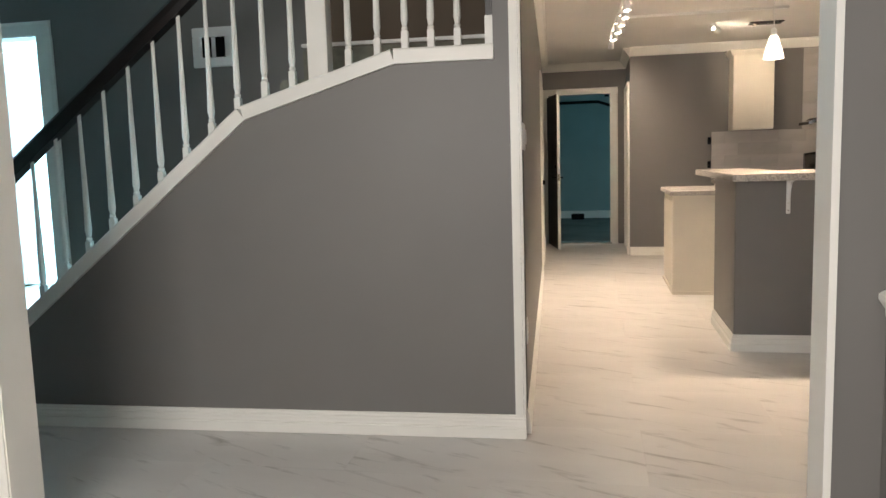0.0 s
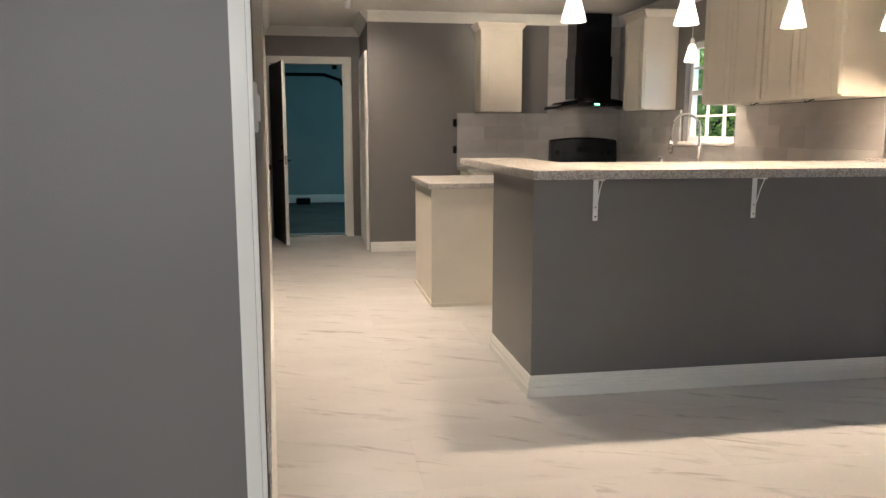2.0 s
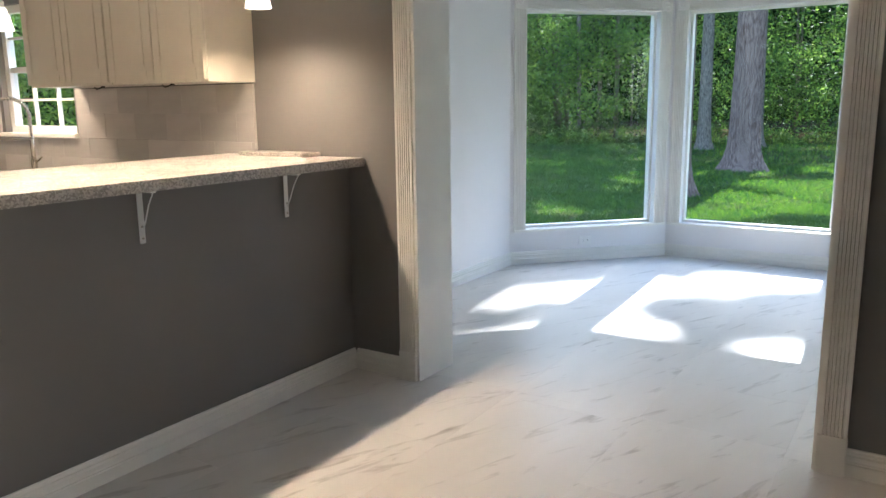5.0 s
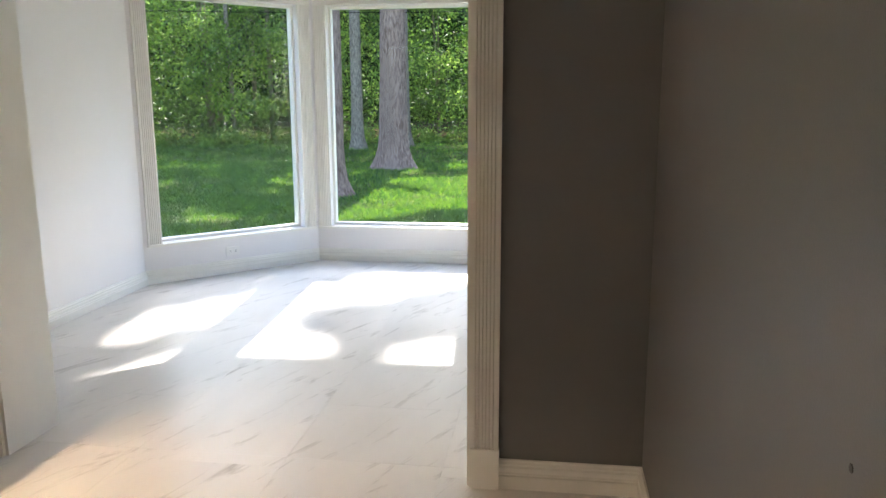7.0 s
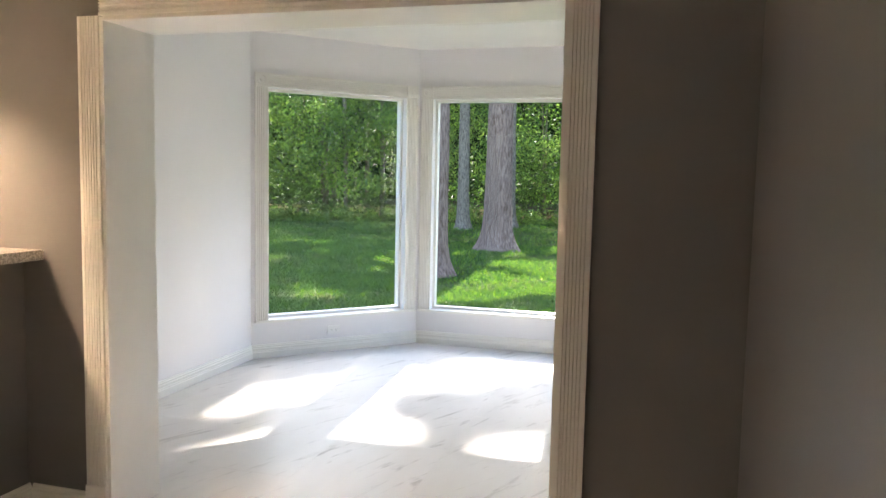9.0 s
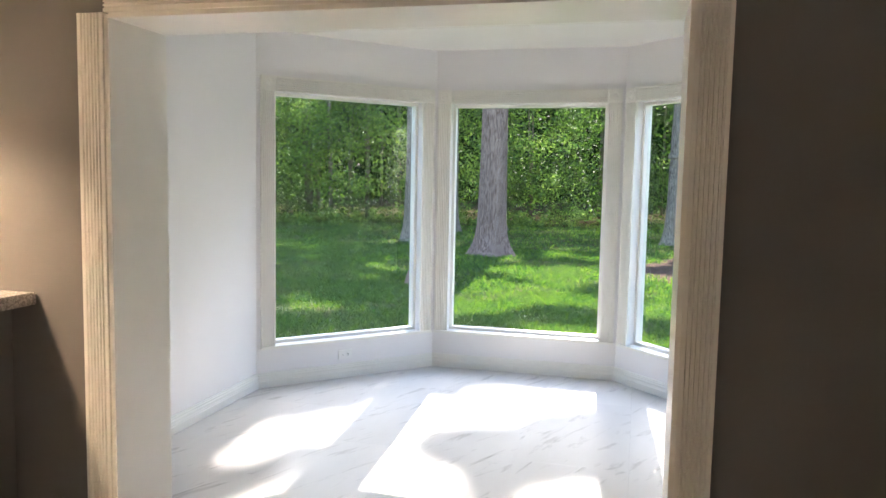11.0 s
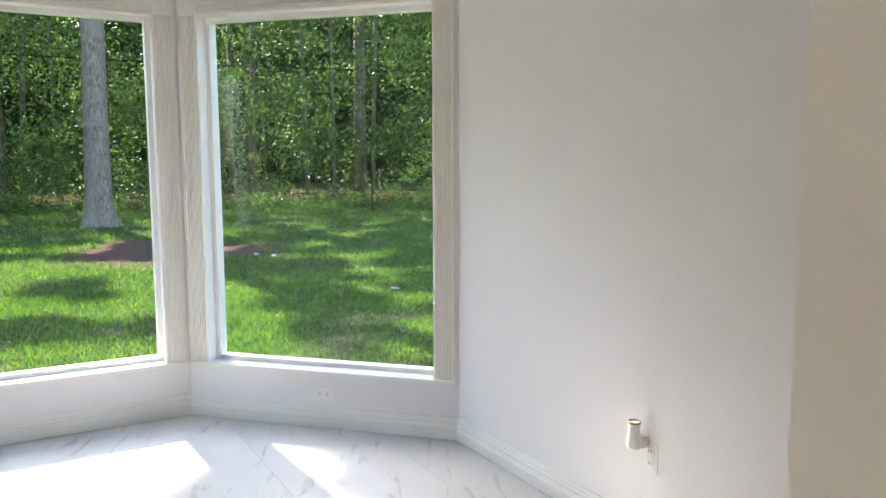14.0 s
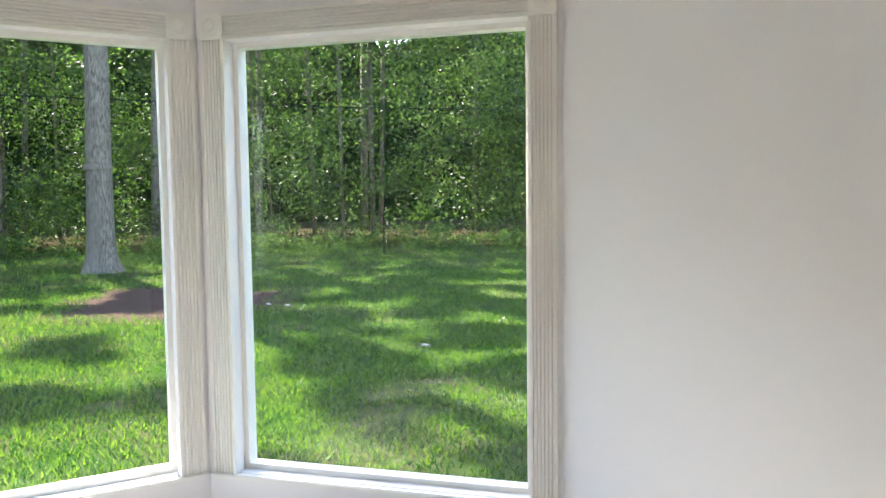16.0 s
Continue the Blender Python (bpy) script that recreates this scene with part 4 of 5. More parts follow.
# pendants
def pendant(place, z):
    e = empty("pendant_lamp", (place[0], place[1], z), "frosted glass bell pendant lamp on a thin cord", "pendant lamp", "pendant lamps")
    prof = [(0.062, 0.0), (0.056, 0.03), (0.046, 0.065), (0.036, 0.10), (0.030, 0.125), (0.022, 0.14)]
    bm = lathe(bmesh.new(), prof + [(r - 0.003, z - 0.001) for r, z in prof[::-1]], 24, caps=False)
    part("shade", bm, M_SHADE, e, "frosted white glass shade", True)
    part("bulb", lathe(bmesh.new(), [(0.006, 0.085), (0.016, 0.078), (0.021, 0.065), (0.016, 0.052), (0.006, 0.047)], 12), M_BULB, e, "lit warm bulb", True)
    part("socket", lathe(bmesh.new(), [(0.018, 0.14), (0.018, 0.175), (0.008, 0.19)], 14), M_PLASTIC, e)
    part("cord", tube(bmesh.new(), [(0, 0, 0.19), (0, 0, CEIL - z - 0.02)], 0.003, 6), M_PLASTIC, e)
    part("canopy", lathe(bmesh.new(), [(0.05, CEIL - z - 0.022), (0.055, CEIL - z - 0.012), (0.055, CEIL - z - 0.001)], 18), M_PLASTIC, e)
    return e


for p in PENDANTS:
    pendant(p, PENDANT_Z)
pendant(SINK_PENDANT, 1.86)


# track lights
def track_rail(a, b, label):
    e = empty("track_light", (0, 0, 0), label, "track light", "track lights")
    w = (Vector(b) - Vector(a)).normalized()
    part("rail", sweep(bmesh.new(), a, b, (-w.y, w.x, 0), (0, 0, 1), [(-0.018, 0), (0.018, 0), (0.018, -0.02), (-0.018, -0.02)]), M_PLASTIC, e)
    return e


tr1 = track_rail((0.55, 3.0, CEIL - 0.001), (0.465, 5.55, CEIL - 0.001), "white ceiling track with small spotlights")
tr2 = track_rail((0.60, 4.2, CEIL - 0.001), (2.0, 4.2, CEIL - 0.001), "white ceiling track with one spotlight")
for hx, hy in HEADS:
    par = tr2 if hx > 1 else tr1
    m = look((hx, hy, 2.44), aim(hx, hy))
    h = part("spot_head", lathe(bmesh.new(), [(0.016, 0.06), (0.024, 0.05), (0.030, 0.0), (0.036, -0.035), (0.033, -0.036), (0.026, -0.01)], 16, m, caps=False), M_PLASTIC, par, smooth=True)
    part("stem", tube(bmesh.new(), [(hx, hy, CEIL - 0.02), (hx, hy, 2.47)], 0.006, 8), M_PLASTIC, par)
    g = part("spot_lens", lathe(bmesh.new(), [(0.001, -0.012), (0.027, -0.014), (0.001, -0.016)], 14, m), M_SPOT, h, "glowing spotlight lens")
vent = empty("ceiling_vent", (1.98, 5.05, CEIL), "dark metal ceiling air vent", "vent")
part("frame", B(-0.16, 0.16, -0.08, 0.08, -0.012, -0.001, bevel=0.003), M_BRONZE, vent)
for i in range(6):
    part("slat", B(-0.14, 0.14, -0.062 + i * 0.023, -0.05 + i * 0.023, -0.017, -0.012), M_BLACKM, vent)


# switches and outlets
def plate(name, label, cat, m, w=0.072, h=0.116, sockets=2):
    e = empty(name, (0, 0, 0), label, cat)
    e.matrix_basis = m
    part("plate", B(-w / 2, w / 2, -0.010, -0.0005, -h / 2, h / 2, bevel=0.003), M_PLASTIC, e)
    for i in range(sockets):
        z = (i - 0.5) * 0.042
        q = part("socket", B(-0.017, 0.017, -0.0125, -0.0095, z - 0.015, z + 0.015, bevel=0.002), M_PLASTIC, e)
        for sx in (-0.006, 0.006):
            part("slot", B(sx - 0.0012, sx + 0.0012, -0.0130, -0.0124, z - 0.004, z + 0.006), M_BLACKM, q)
    return e


def on_side(m, sideways):
    return m @ Matrix.Rotation(radians(90), 4, "Y") if sideways else m


m1, L1 = bay_frame(BA, BB)
m3, L3 = bay_frame(BC, BD)
plate("outlet", "white double outlet low on the bay wall", "outlet", on_side(m1 @ Matrix.Translation((0.69, 0, 0.178)), True))
plate("outlet", "white double outlet low on the bay wall", "outlet", on_side(m3 @ Matrix.Translation((0.79, 0, 0.178)), True))
ro = plate("outlet", "white double outlet holding a night light", "outlet", pose(4.915, -1.3965, 0.345, 0, 0, 180))
nl = empty("night_light", (4.945, -1.335, 0.375), "white bell night light with gold rim in the outlet", "night light")
part("shade", lathe(bmesh.new(), [(0.020, 0.0), (0.027, 0.012), (0.026, 0.035), (0.021, 0.06), (0.021, 0.085), (0.023, 0.096), (0.019, 0.094)], 18), M_PLASTIC, nl, smooth=True)
part("gold_rim", lathe(bmesh.new(), [(0.0235, 0.093), (0.0245, 0.099), (0.021, 0.101)], 18, caps=False), M_BRASS, nl, "gold rim", True)
part("plug", B(-0.018, 0.018, -0.053, -0.015, 0.0, 0.04, bevel=0.004), M_PLASTIC, nl)
hm2 = Matrix.Rotation(math.atan(0.056) + radians(90), 4, "Z")
sw = plate("light_switch", "white double light switch at the hall corner", "light switch", Matrix.Translation((HX(0.11) - 0.017, 0.11, 1.345)) @ hm2, 0.07, 0.12, 0)
part("rocker", B(-0.016, 0.016, -0.015, -0.0095, -0.033, 0.033, bevel=0.002), M_PLASTIC, sw)
sw2 = plate("light_switch", "white light switch on the hall wall", "light switch", Matrix.Translation((HX(0.21) - 0.017, 0.21, 1.345)) @ hm2, 0.07, 0.12, 0)
part("rocker", B(-0.016, 0.016, -0.016, -0.0095, -0.033, 0.033, bevel=0.002), M_PLASTIC, sw2)
plate("outlet", "white outlet low on the hall wall", "outlet", Matrix.Translation((HX(0.15) - 0.017, 0.15, 0.46)) @ hm2)
plate("outlet", "white outlet on the tiled backsplash", "outlet", pose(3.4925, 5.05, 1.10, 0, 0, 90))
so2 = empty("soap_dispenser", (3.30, 4.86, 0.921), "small white soap dispenser by the sink", "soap dispenser")
part("bottle", lathe(bmesh.new(), [(0.028, 0), (0.030, 0.06), (0.020, 0.09), (0.010, 0.10), (0.010, 0.12)], 14), M_PLASTIC, so2, smooth=True)
part("pump", tube(bmesh.new(), [(0, 0, 0.12), (0, 0, 0.14), (-0.03, 0, 0.142)], 0.005), M_PLASTIC, so2)
for z in (1.385, 1.10):
    ju = empty("junction_box", (1.635, 6.397, z), "black wiring box on the wall beside the tiles", "junction box")
    part("box", B(-0.02, 0.018, -0.03, 0, -0.04, 0.04, bevel=0.003), M_BLACKM, ju)
    part("wire", tube(bmesh.new(), [(0, -0.03, 0.02), (-0.015, -0.05, 0.0), (0.0, -0.03, -0.03)], 0.004, 6), M_BLACKM, ju)

# loose wire ends below the wall cabinets
for wy in (2.72, 3.35):
    wi = empty("loose_wire", (3.30, wy, UZ0), "short black wire hanging below a wall cabinet", "wire")
    part("lead", tube(bmesh.new(), [(0, 0, 0), (-0.01, 0.03, -0.014), (0.0, 0.07, -0.018), (0.01, 0.10, -0.006)], 0.004, 6), M_BLACKM, wi)
    part("clip", B(-0.008, 0.008, -0.008, 0.008, -0.008, -0.0005, bevel=0.002), M_BLACKM, wi)

# scuffs on the partition wall
for sx, sz in ((2.25, 0.62), (1.95, 0.75), (1.93, 0.55), (1.82, 0.95)):
    e = empty("wall_scuff", (sx, NY, sz), "small dark scuff mark on the grey wall", "scuff")
    part("mark", lathe(bmesh.new(), [(0.006, 0), (0.005, 0.0012)], 7, Matrix.Rotation(radians(-90), 4, "X")), M_DARKDOOR, e)

# ---- outdoors ----
GZ = -0.18
rng = np.random.default_rng(7)


def quads(name, P, U, V, material, label, category, tri=False):
    """Many small leaves: centres P, half-axes U and V."""
    n = len(P)
    if tri:
        verts = np.stack([P - U, P + U, P + V], 1).reshape(-1, 3)
        k = 3
    else:
        verts = np.stack([P - V, P + U * 0.6 - V * 0.1, P + V, P - U * 0.6 - V * 0.1], 1).reshape(-1, 3)
        k = 4
    me = bpy.data.meshes.new(name)
    me.vertices.add(n * k)
    me.vertices.foreach_set("co", verts.ravel().astype(np.float32))
    me.loops.add(n * k)
    me.loops.foreach_set("vertex_index", np.arange(n * k, dtype=np.int32))
    me.polygons.add(n)
    me.polygons.foreach_set("loop_start", np.arange(0, n * k, k, dtype=np.int32))
    me.update(calc_edges=True)
    me.materials.append(material)
    o = new(name, me)
    return o


def leaves(centres, radii, per, size):
    """Random leaves in blobs; returns P, U, V."""
    P, U, V = [], [], []
    for c, r in zip(centres, radii):
        n = max(4, int(per * r[0] * r[0]))
        d = rng.normal(size=(n, 3))
        d /= np.linalg.norm(d, axis=1)[:, None]
        p = c + d * r * (rng.random((n, 1)) ** 0.45)
        P.append(p)
    P = np.concatenate(P)
    n = len(P)
    u = rng.normal(size=(n, 3))
    u /= np.linalg.norm(u, axis=1)[:, None]
    w = rng.normal(size=(n, 3)) + np.array([0, 0, 0.6])
    v = np.cross(u, w)
    v /= np.linalg.norm(v, axis=1)[:, None]
    s = size * (0.6 + 0.8 * rng.random((n, 1)))
    return P, u * s * 0.7, v * s


# lawn: one sheet, gently uneven, to the horizon
bm = bmesh.new()
xs = [3.0, 7, 8, 9, 10, 11, 12, 13, 14, 16, 18, 20, 23, 26, 30, 35, 42, 60, 120, 900]
ys = [-900, -120, -60, -40, -30, -22, -16, -12, -9, -7, -5, -3, -1, 1, 3, 5, 7, 9, 12, 16, 22, 30, 40, 60, 120, 900]
xs = [-900, -120, -40, -12] + xs
grid = [[bm.verts.new((x, y, GZ)) for y in ys] for x in xs]
for i in range(len(xs) - 1):
    for j in range(len(ys) - 1):
        bm.faces.new((grid[i][j], grid[i + 1][j], grid[i + 1][j + 1], grid[i][j + 1]))
struct("ground", bm, M_GROUND, "lawn and soil stretching to the woods", "ground", True)


def bare(x, y):
    """Below one inside the ragged patch of pine straw."""
    a = np.arctan2(y + 1.9, x - 17.0)
    return np.hypot((x - 17.0) / 2.1, (y + 1.9) / 1.75) / (1 + 0.16 * np.sin(3 * a + 1) + 0.1 * np.sin(7 * a))


# grass blades: dense by the windows, thinner far off
def blades(n, x0, x1, y0, y1, h):
    x, y = x0 + (x1 - x0) * rng.random(n), y0 + (y1 - y0) * rng.random(n)
    patch = np.sin(x * 1.3 + 1.7 * np.sin(y * 0.8)) * np.sin(y * 1.1 + np.sin(x * 0.9))
    keep = rng.random(n) < np.clip(0.8 + 0.5 * patch, 0.3, 1)
    keep &= ~(bare(x, y) < 1 - 0.25 * rng.random(n))
    worn = np.sin(x * 2.1 + 0.6) * np.sin(y * 1.7 - 0.4) + 0.5 * np.sin(x * 4.3 - y * 3.1)
    keep &= ~((worn > 0.85) & (x < 11) & (rng.random(n) < 0.75))
    inside = (x < 7.6) & (np.abs(y - 0.4) < 2.2)
    keep &= ~inside
    x, y = x[keep], y[keep]
    m = len(x)
    P = np.stack([x, y, np.full(m, GZ)], 1)
    a = rng.random(m) * 2 * np.pi
    hh = h * (0.5 + rng.random(m))
    U = np.stack([np.cos(a), np.sin(a), np.zeros(m)], 1) * (0.004 + h * 0.05)
    V = np.stack([rng.normal(size=m) * 0.6 * hh, rng.normal(size=m) * 0.6 * hh, hh], 1)
    return P, U, V


parts = [blades(210000, 6.3, 13, -8, 7, 0.046), blades(130000, 13, 20, -13, 12, 0.06), blades(80000, 20, 32, -22, 22, 0.09)]
P, U, V = (np.concatenate(q) for q in zip(*parts))
tagged(quads("grass", P, U, V, M_GRASS, "", "", tri=True), "uneven green lawn grass with worn patches", "grass", kind="stuff")
bm = bmesh.new()
ring = []
for k in range(48):
    a = 2 * math.pi * k / 48
    q = 1.12 * (1 + 0.16 * math.sin(3 * a + 1) + 0.1 * math.sin(7 * a))
    ring.append(bm.verts.new((17.0 + 2.1 * q * math.cos(a), -1.9 + 1.75 * q * math.sin(a), GZ + 0.006)))
bm.faces.new(ring)
struct("ground_bare_patch", bm, M_DIRT, "bare brown patch of pine straw in the lawn", "ground")
for lx, ly in ((15.6, -3.1), (15.3, -3.3), (11.3, -3.55)):
    e = empty("litter", (lx, ly, GZ + 0.014), "small pale scrap lying on the lawn", "litter")
    part("scrap", B(-0.07, 0.07, -0.035, 0.035, 0, 0.02, bevel=0.008), M_GROUT, e)


# big trunks
def tree(place, r, h, bark, lean=(0, 0), crown_r=2.5, label="", band=False, crown_from=0.62, per=60):
    e = empty("tree", (place[0], place[1], GZ - 0.05), label, "tree")
    bm = bmesh.new()
    seg, rows = 20, []
    ph = rng.random(4) * 6
    zs = [0, 0.12, 0.3, 0.55, 0.9, 1.4, 2.2, 3.2, 4.5, 6, 8, h * 0.7, h]
    for z in zs:
        flare = 1 + 0.75 * math.exp(-z / 0.28)
        rr = r * flare * (1 - 0.75 * z / h)
        row = []
        for k in range(seg):
            a = 2 * math.pi * k / seg
            q = rr * (1 + 0.05 * math.sin(3 * a + ph[0] + z) + 0.04 * math.sin(7 * a + ph[1] + 2 * z) + (0.14 * math.exp(-z / 0.3)) * math.sin(5 * a + ph[2]))
            row.append(bm.verts.new((q * math.cos(a) + lean[0] * z, q * math.sin(a) + lean[1] * z, z)))
        rows.append(row)
    for a, b in zip(rows, rows[1:]):
        for k in range(seg):
            bm.faces.new((a[k], a[(k + 1) % seg], b[(k + 1) % seg], b[k]))
    bm.faces.new(rows[-1])
    part("trunk", bm, bark, e, smooth=True)
    cs, rs = [], []
    for i in range(10):
        a, z = rng.random() * 6.28, h * (crown_from + (1 - crown_from) * i / 9)
        d = crown_r * (0.4 + 0.6 * rng.random())
        tip = (d * math.cos(a) + lean[0] * z, d * math.sin(a) + lean[1] * z, z + 0.8)
        part("limb", tube(bmesh.new(), [(lean[0] * z, lean[1] * z, z - 0.2), (tip[0] * 0.5, tip[1] * 0.5, z + 0.3), tip], 0.05, 6), bark, e)
        cs.append(np.array(tip))
        rs.append(np.array([1.1, 1.1, 0.6]) * (0.6 + 0.6 * rng.random()))
    P, U, V = leaves(cs, rs, per, 0.10)
    c = quads("crown", P, U, V, M_LEAF, "", "")
    c.parent = e
    if band:
        part("bark_scar", lathe(bmesh.new(), [(r * 0.98, 2.42), (r * 1.05, 2.47), (r * 0.97, 2.56)], 18, caps=False), M_BARK2, e, "pale ring on the trunk", True)
    return e


tree((18.4, 2.75), 0.33, 21, M_BARK, label="tall pine with thick furrowed purple-brown bark", crown_r=2.2)
tree((13.3, 2.82), 0.265, 20, M_BARK, label="tall leaning pine trunk close to the house", lean=(0, -0.006), crown_r=2.0)
tree((21.4, 5.5), 0.26, 19, M_BARK2, label="grey trunk behind the pines", crown_r=2.2)
tree((23.4, -1.5), 0.31, 20, M_BARK2, label="broad grey trunk with a pale ring", band=True, crown_r=2.5, lean=(0, -0.01))
tree((25.4, 5.4), 0.2, 18, M_BARK2, label="pale slim trunk at the edge of the woods", crown_r=2.0)
tree((27.0, 4.2), 0.24, 18, M_BARK2, label="dark trunk at the edge of the woods", crown_r=2.0)


# woods round the lawn
def arc_place(a, d):
    return 6 + d * math.cos(a), 0.4 + d * math.sin(a)


wood = empty("woodland", (0, 0, GZ), "dense green woodland edge with many thin trunks", "woods")
wood["kind"] = "stuff"
bm = bmesh.new()
for i in range(46):
    a = radians(-70 + 118 * rng.random())
    d = 24.5 + 16 * rng.random()
    x, y = arc_place(a, d)
    r = 0.05 + 0.14 * rng.random() ** 2
    lx, ly = rng.normal() * 0.4, rng.normal() * 0.4
    tube(bm, [(x, y, -0.2), (x + lx * 0.3, y + ly * 0.3, 4), (x + lx, y + ly, 11)], r, 7)
o = part("trunks", bm, M_BARK2, wood, smooth=True)
o["kind"] = "stuff"


def wood_leaves(name, n, a0, a1, d0, d1, z0, z1, rad, per, size, material):
    cs, rs = [], []
    for i in range(n):
        a, d = radians(a0 + (a1 - a0) * rng.random()), d0 + (d1 - d0) * rng.random()
        x, y = arc_place(a, d)
        u = rng.random()
        lim = 1 + (0.22 if z1 < 10 else 0.03) * math.sin(a * 9) + (0.16 if z1 < 10 else 0.03) * math.sin(a * 23 + 1)
        cs.append(np.array([x, y, (z0 + (z1 - z0) * u * lim)]))
        k = rad * (0.5 + 0.9 * rng.random())
        rs.append(np.array([k, k, k * 0.62]))
    P, U, V = leaves(cs, rs, per, size)
    P[:, 2] = np.maximum(P[:, 2], 0.02)
    q = quads(name, P, U, V, material, "", "")
    q.parent = wood
    q["kind"] = "stuff"
    return q


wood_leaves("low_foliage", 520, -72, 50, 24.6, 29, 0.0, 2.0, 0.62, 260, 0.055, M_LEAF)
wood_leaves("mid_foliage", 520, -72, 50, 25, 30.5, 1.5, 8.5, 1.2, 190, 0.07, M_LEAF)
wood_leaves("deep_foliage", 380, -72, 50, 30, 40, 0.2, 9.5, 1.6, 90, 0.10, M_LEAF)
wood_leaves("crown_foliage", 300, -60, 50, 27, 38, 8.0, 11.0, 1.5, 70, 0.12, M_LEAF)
# clumps that look sunlit through their paler leaf colour, most of them left
wood_leaves("sunlit_colour_foliage", 170, -72, 50, 24.4, 28, 0.8, 7.5, 0.55, 260, 0.055, M_LEAF2)
wood_leaves("lit_colour_foliage", 300, 4, 50, 24.0, 27, 1.2, 8, 0.9, 190, 0.065, M_LEAF2)
wood_leaves("lit_colour_foliage", 50, -42, -28, 25.0, 28, 2.5, 9, 0.9, 190, 0.065, M_LEAF2)
wood_leaves("weeds", 330, -60, 40, 23.4, 24.8, 0.0, 0.5, 0.32, 700, 0.05, M_LEAF2)
wood_leaves("far_foliage", 240, 50, 84, 36, 42, 0.3, 9, 1.5, 80, 0.13, M_LEAF2)


# unseen leaf clumps added high past the lawn's edge, wide gap towards the house
def clump_density(gx, gy):
    """How densely the shading clumps stand on the line of sunlight that meets the ground at gx, gy."""
    wave = 0.5 + 0.5 * math.sin(2.9 * gx + 1.3 * math.sin(1.4 * gy)) * math.sin(2.3 * gy + 0.8 * math.sin(1.9 * gx + 1))
    if gx < 7.6:
        fine = 0.5 + 0.5 * math.sin(6.9 * gx + 2.2 + 1.5 * math.sin(3.1 * gy)) * math.sin(6.6 * gy + 0.3 + math.sin(2.7 * gx))
        return 0.20 + 0.48 * fine ** 2 + (0.12 if gy > 1.0 else 0.0)
    if gx < 16 and -1.8 < gy < 2.6:
        return 0.002 + 0.085 * wave ** 2
    return 0.06 + 0.5 * wave ** 2


# set along the sun's rays to dapple the lawn and the sunroom floor
cs, rs = [], []
for i in range(9000):
    z = 11 + 13 * rng.random()
    gx, gy = 1.5 + 24 * rng.random(), -14 + 26 * rng.random()
    if rng.random() > clump_density(gx, gy):
        continue
    reach = (z - GZ) / math.tan(SUN_EL)
    x, y = gx + reach * math.cos(SUN_AZ), gy + reach * math.sin(SUN_AZ)
    if not 22 < x < 44:
        continue
    k = (0.22 + 0.36 * rng.random()) * (0.6 if gx < 7.6 else 1.0)
    cs.append(np.array([x, y, z - GZ]))
    rs.append(np.array([k, k, k * 0.6]))
P, U, V = leaves(cs, rs, 1300, 0.14)
q = quads("shading_clumps", P, U, V, M_LEAF, "", "")
q.parent = wood
q["kind"] = "stuff"
# dark sheet behind the leaves, standing in for shade between far trees
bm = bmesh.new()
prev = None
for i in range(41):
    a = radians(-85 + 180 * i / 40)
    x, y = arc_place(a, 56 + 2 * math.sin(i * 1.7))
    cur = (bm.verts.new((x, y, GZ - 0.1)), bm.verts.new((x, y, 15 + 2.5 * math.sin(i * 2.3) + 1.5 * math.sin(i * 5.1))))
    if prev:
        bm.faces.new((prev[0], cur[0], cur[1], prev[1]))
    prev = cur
struct("backdrop", bm, M_FOREST, "dark sheet coloured as the deep shade of distant woods", "backdrop")
struct("ground_leaf_litter", prism([arc_place(radians(-80 + 170 * i / 40), 23.9 + 0.4 * math.sin(i * 1.9)) for i in range(41)] + [arc_place(radians(90 - 170 * i / 40), 55) for i in range(41)], GZ - 0.05, GZ + 0.02), M_LITTER, "brown leaf litter under the woods", "ground")
pl = empty("power_line", (0, 0, 0), "thin dark cable strung in front of the woods", "cable")
part("cable", tube(bmesh.new(), [(24, -26 + 2.2 * k, 5.1 - 1.2 * (1 - ((k - 12) / 12) ** 2)) for k in range(25)], 0.012, 5), M_BLACKM, pl)
stake = empty("stake", (24.5, -9.3, GZ), "thin dark stake at the edge of the lawn", "stake")
part("rod", tube(bmesh.new(), [(0, 0, 0), (0, 0, 1.3)], 0.02, 6), M_BLACKM, stake)

# ---- pieces: floor planks and backsplash tiles ----
ROOMS = [(-5.8, 3.5, NY, 1.05), (-0.45, 3.5, 1.05, 6.4), (-0.5, 0.71, 4.8, 7.75), (3.5, 7.27, -1.4, 2.16), (-3.0, 1.0, -5.0, NY)]
floor_ob = bpy.data.objects["floor"]


def plank_mesh(w, d):
    bm = box(bmesh.new(), 0.0004, w - 0.0004, 0.0004, d - 0.0004, -0.008, 0.0)
    me = bpy.data.meshes.new("floor_plank")
    bm.to_mesh(me)
    bm.free()
    me.materials.append(M_FLOOR)
    return me


PW, PD = 1.22, 0.61
plank = plank_mesh(PW, PD)


BAYZONE = [(3.62, -1.42), (6.22, -1.42), (7.30, -0.33), (7.30, 1.16), (6.22, 2.2), (3.62, 2.2)]
KITCHENZONE = [(-6, -5), (3.619, -5), (3.619, 8), (-6, 8)]


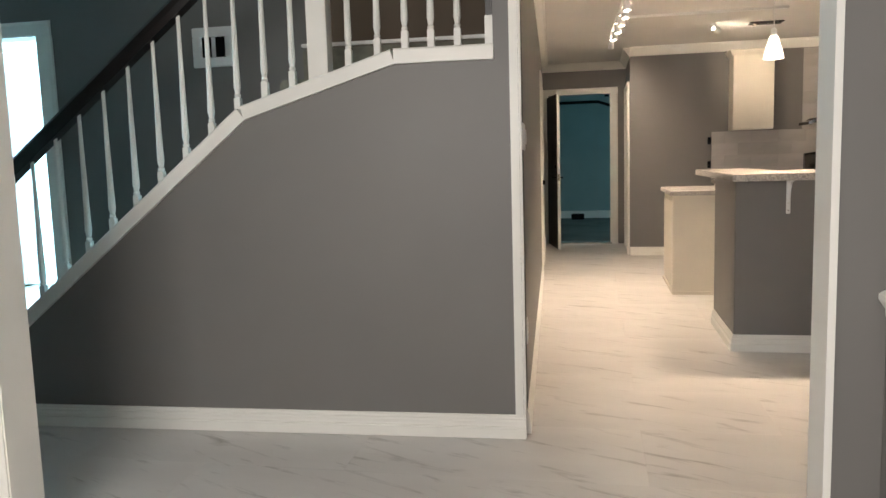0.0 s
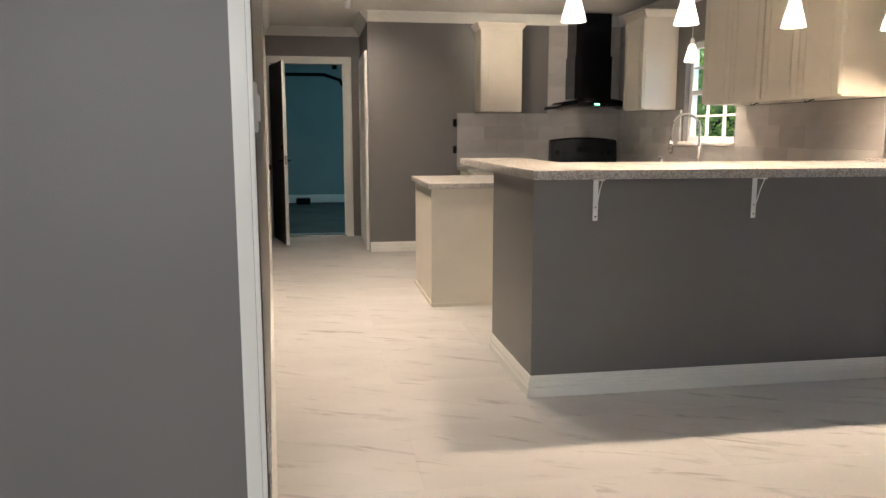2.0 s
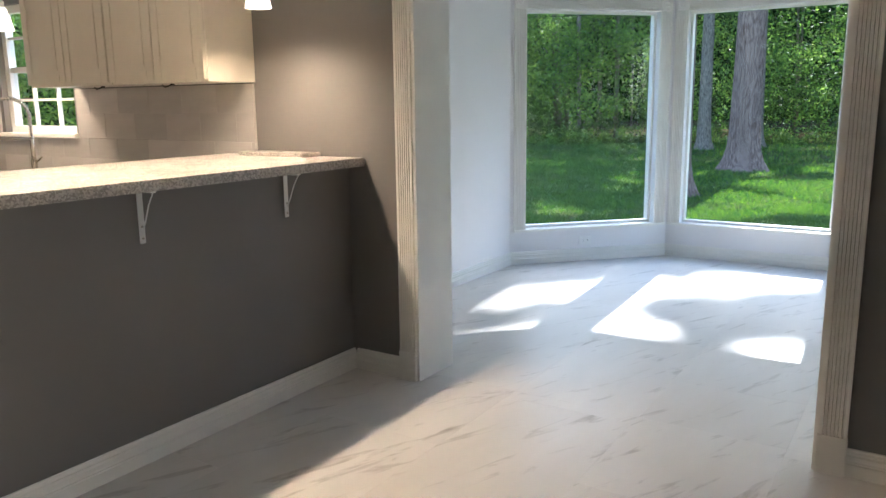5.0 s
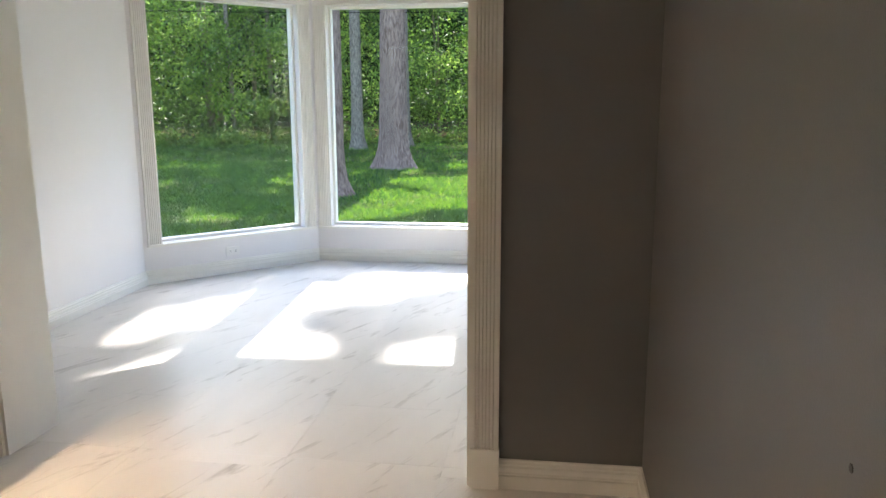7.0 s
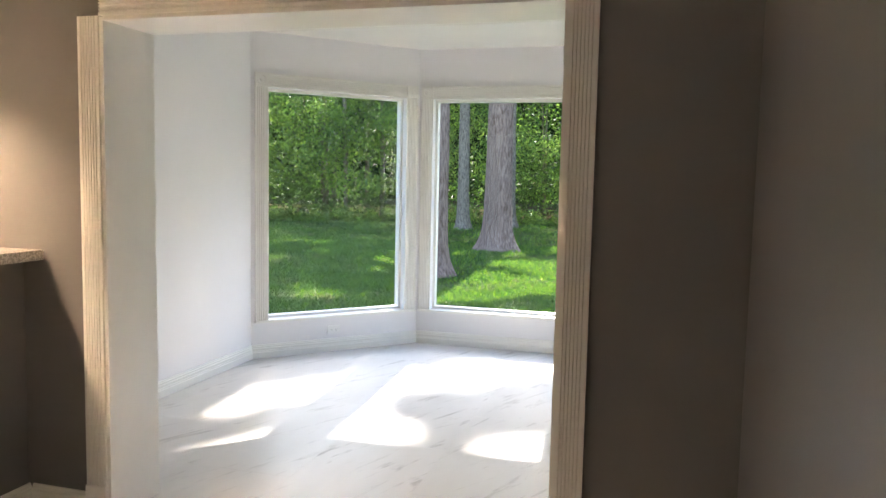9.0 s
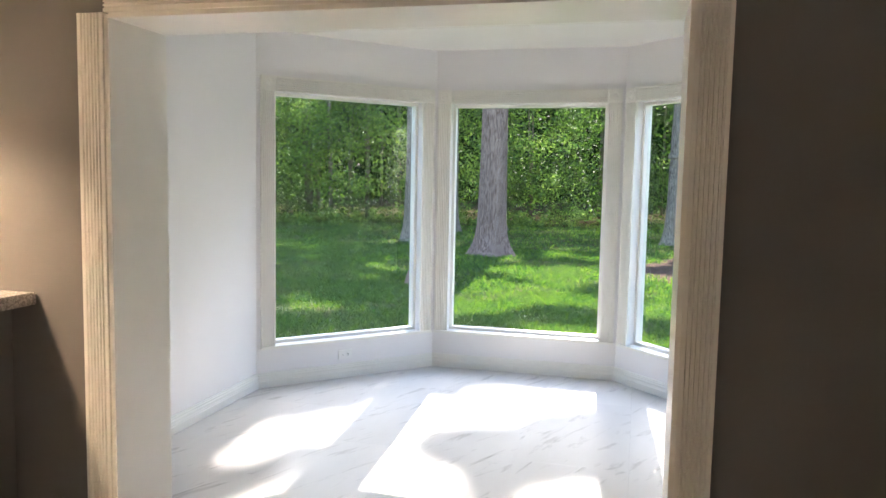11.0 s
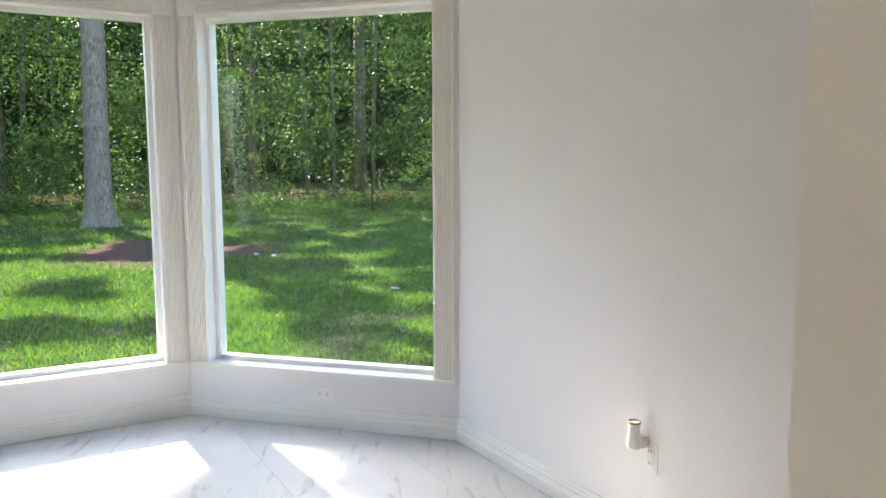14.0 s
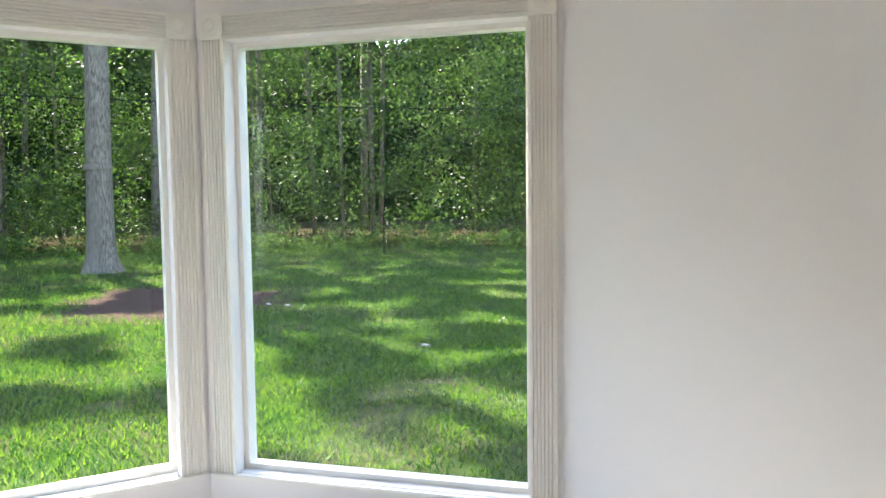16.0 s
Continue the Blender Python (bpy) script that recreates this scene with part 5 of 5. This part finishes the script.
def clip(poly, zone):
    """The part of a convex outline inside another."""
    for (ax, ay), (bx, by) in zip(zone, zone[1:] + zone[:1]):
        side = lambda p: (bx - ax) * (p[1] - ay) - (by - ay) * (p[0] - ax)
        out = []
        for p, q in zip(poly, poly[1:] + poly[:1]):
            sp_, sq = side(p), side(q)
            if sp_ >= 0:
                out.append(p)
            if (sp_ > 0) != (sq > 0) and sp_ != sq:
                u = sp_ / (sp_ - sq)
                out.append((p[0] + u * (q[0] - p[0]), p[1] + u * (q[1] - p[1])))
        poly = out
        if len(poly) < 3:
            return []
    return poly


def in_rooms(x, y):
    pts = [(x, y), (x + PW, y), (x, y + PD), (x + PW, y + PD), (x + PW / 2, y + PD / 2)]
    return any(a - 0.01 < px < b + 0.01 and c - 0.01 < py < d + 0.01 for px, py in pts for a, b, c, d in ROOMS)


for j in range(-9, 14):
    for i in range(-6, 8):
        x, y = i * PW + (0.61 if j % 2 else 0.0) - 0.12, j * PD + 0.16
        if not in_rooms(x, y):
            continue
        if x + PW <= 3.62:
            o = new("floor_plank", plank)
            o.parent = floor_ob
            o.location = (x, y, 0)
            continue
        for zone in (BAYZONE, KITCHENZONE):
            poly = clip([(x + 0.0004, y + 0.0004), (x + PW - 0.0004, y + 0.0004), (x + PW - 0.0004, y + PD - 0.0004), (x + 0.0004, y + PD - 0.0004)], zone)
            if len(poly) > 2:
                part("floor_plank", prism(poly, -0.008, 0.0), M_FLOOR, floor_ob)

sp = tagged(new("trim_backsplash"), "grey marble tile backsplash above the worktops", "backsplash", kind="structure")
part("grout_bed", B(1.66, 3.498, 6.390, 6.399, 0.921, 1.49), M_GROUT, sp)
part("grout_bed", B(2.67, 3.498, 6.3905, 6.399, 1.491, 2.42), M_GROUT, sp)
part("grout_bed", B(3.490, 3.499, 2.30, 6.389, 0.921, 1.175), M_GROUT, sp)
part("grout_bed", B(3.490, 3.499, 5.48, 6.389, 1.491, 2.42), M_GROUT, sp)
part("grout_bed", B(3.490, 3.499, 2.30, 3.94, 1.176, 1.49), M_GROUT, sp)
part("grout_bed", B(3.490, 3.499, 4.90, 6.389, 1.176, 1.49), M_GROUT, sp)


def tile_mesh(w, h, depth):
    bm = box(bmesh.new(), 0.001, w - 0.001, -depth, 0, 0.001, h - 0.001)
    me = bpy.data.meshes.new("tile")
    bm.to_mesh(me)
    bm.free()
    me.materials.append(M_TILE)
    return me


TILES = {}


def lay(m, w, h, tw=0.30, th=0.143):
    r = 0
    z = 0.0
    while z < h - 0.01:
        hh = min(th, h - z)
        x = -(tw / 2 if r % 2 else 0.0)
        while x < w - 0.005:
            a, b = max(x, 0), min(x + tw, w)
            if b - a > 0.01:
                key = (round(b - a, 3), round(hh, 3))
                if key not in TILES:
                    TILES[key] = tile_mesh(b - a, hh, 0.006)
                o = new("tile", TILES[key])
                o.parent = sp
                o.matrix_basis = m @ Matrix.Translation((a, 0, z))
            x += tw
        z += hh
        r += 1


lay(Matrix.Translation((1.66, 6.390, 0.921)), 1.82, 0.57)
lay(Matrix.Translation((2.67, 6.3905, 1.492)), 0.81, 0.92)
ME = Matrix.Rotation(radians(-90), 4, "Z")
lay(Matrix.Translation((3.490, 6.38, 0.921)) @ ME, 4.08, 0.255, th=0.1275)
lay(Matrix.Translation((3.490, 6.38, 1.177)) @ ME, 1.48, 0.313, th=0.1565)
lay(Matrix.Translation((3.490, 3.94, 1.177)) @ ME, 1.64, 0.313, th=0.1565)
lay(Matrix.Translation((3.490, 6.38, 1.492)) @ ME, 0.90, 0.92)
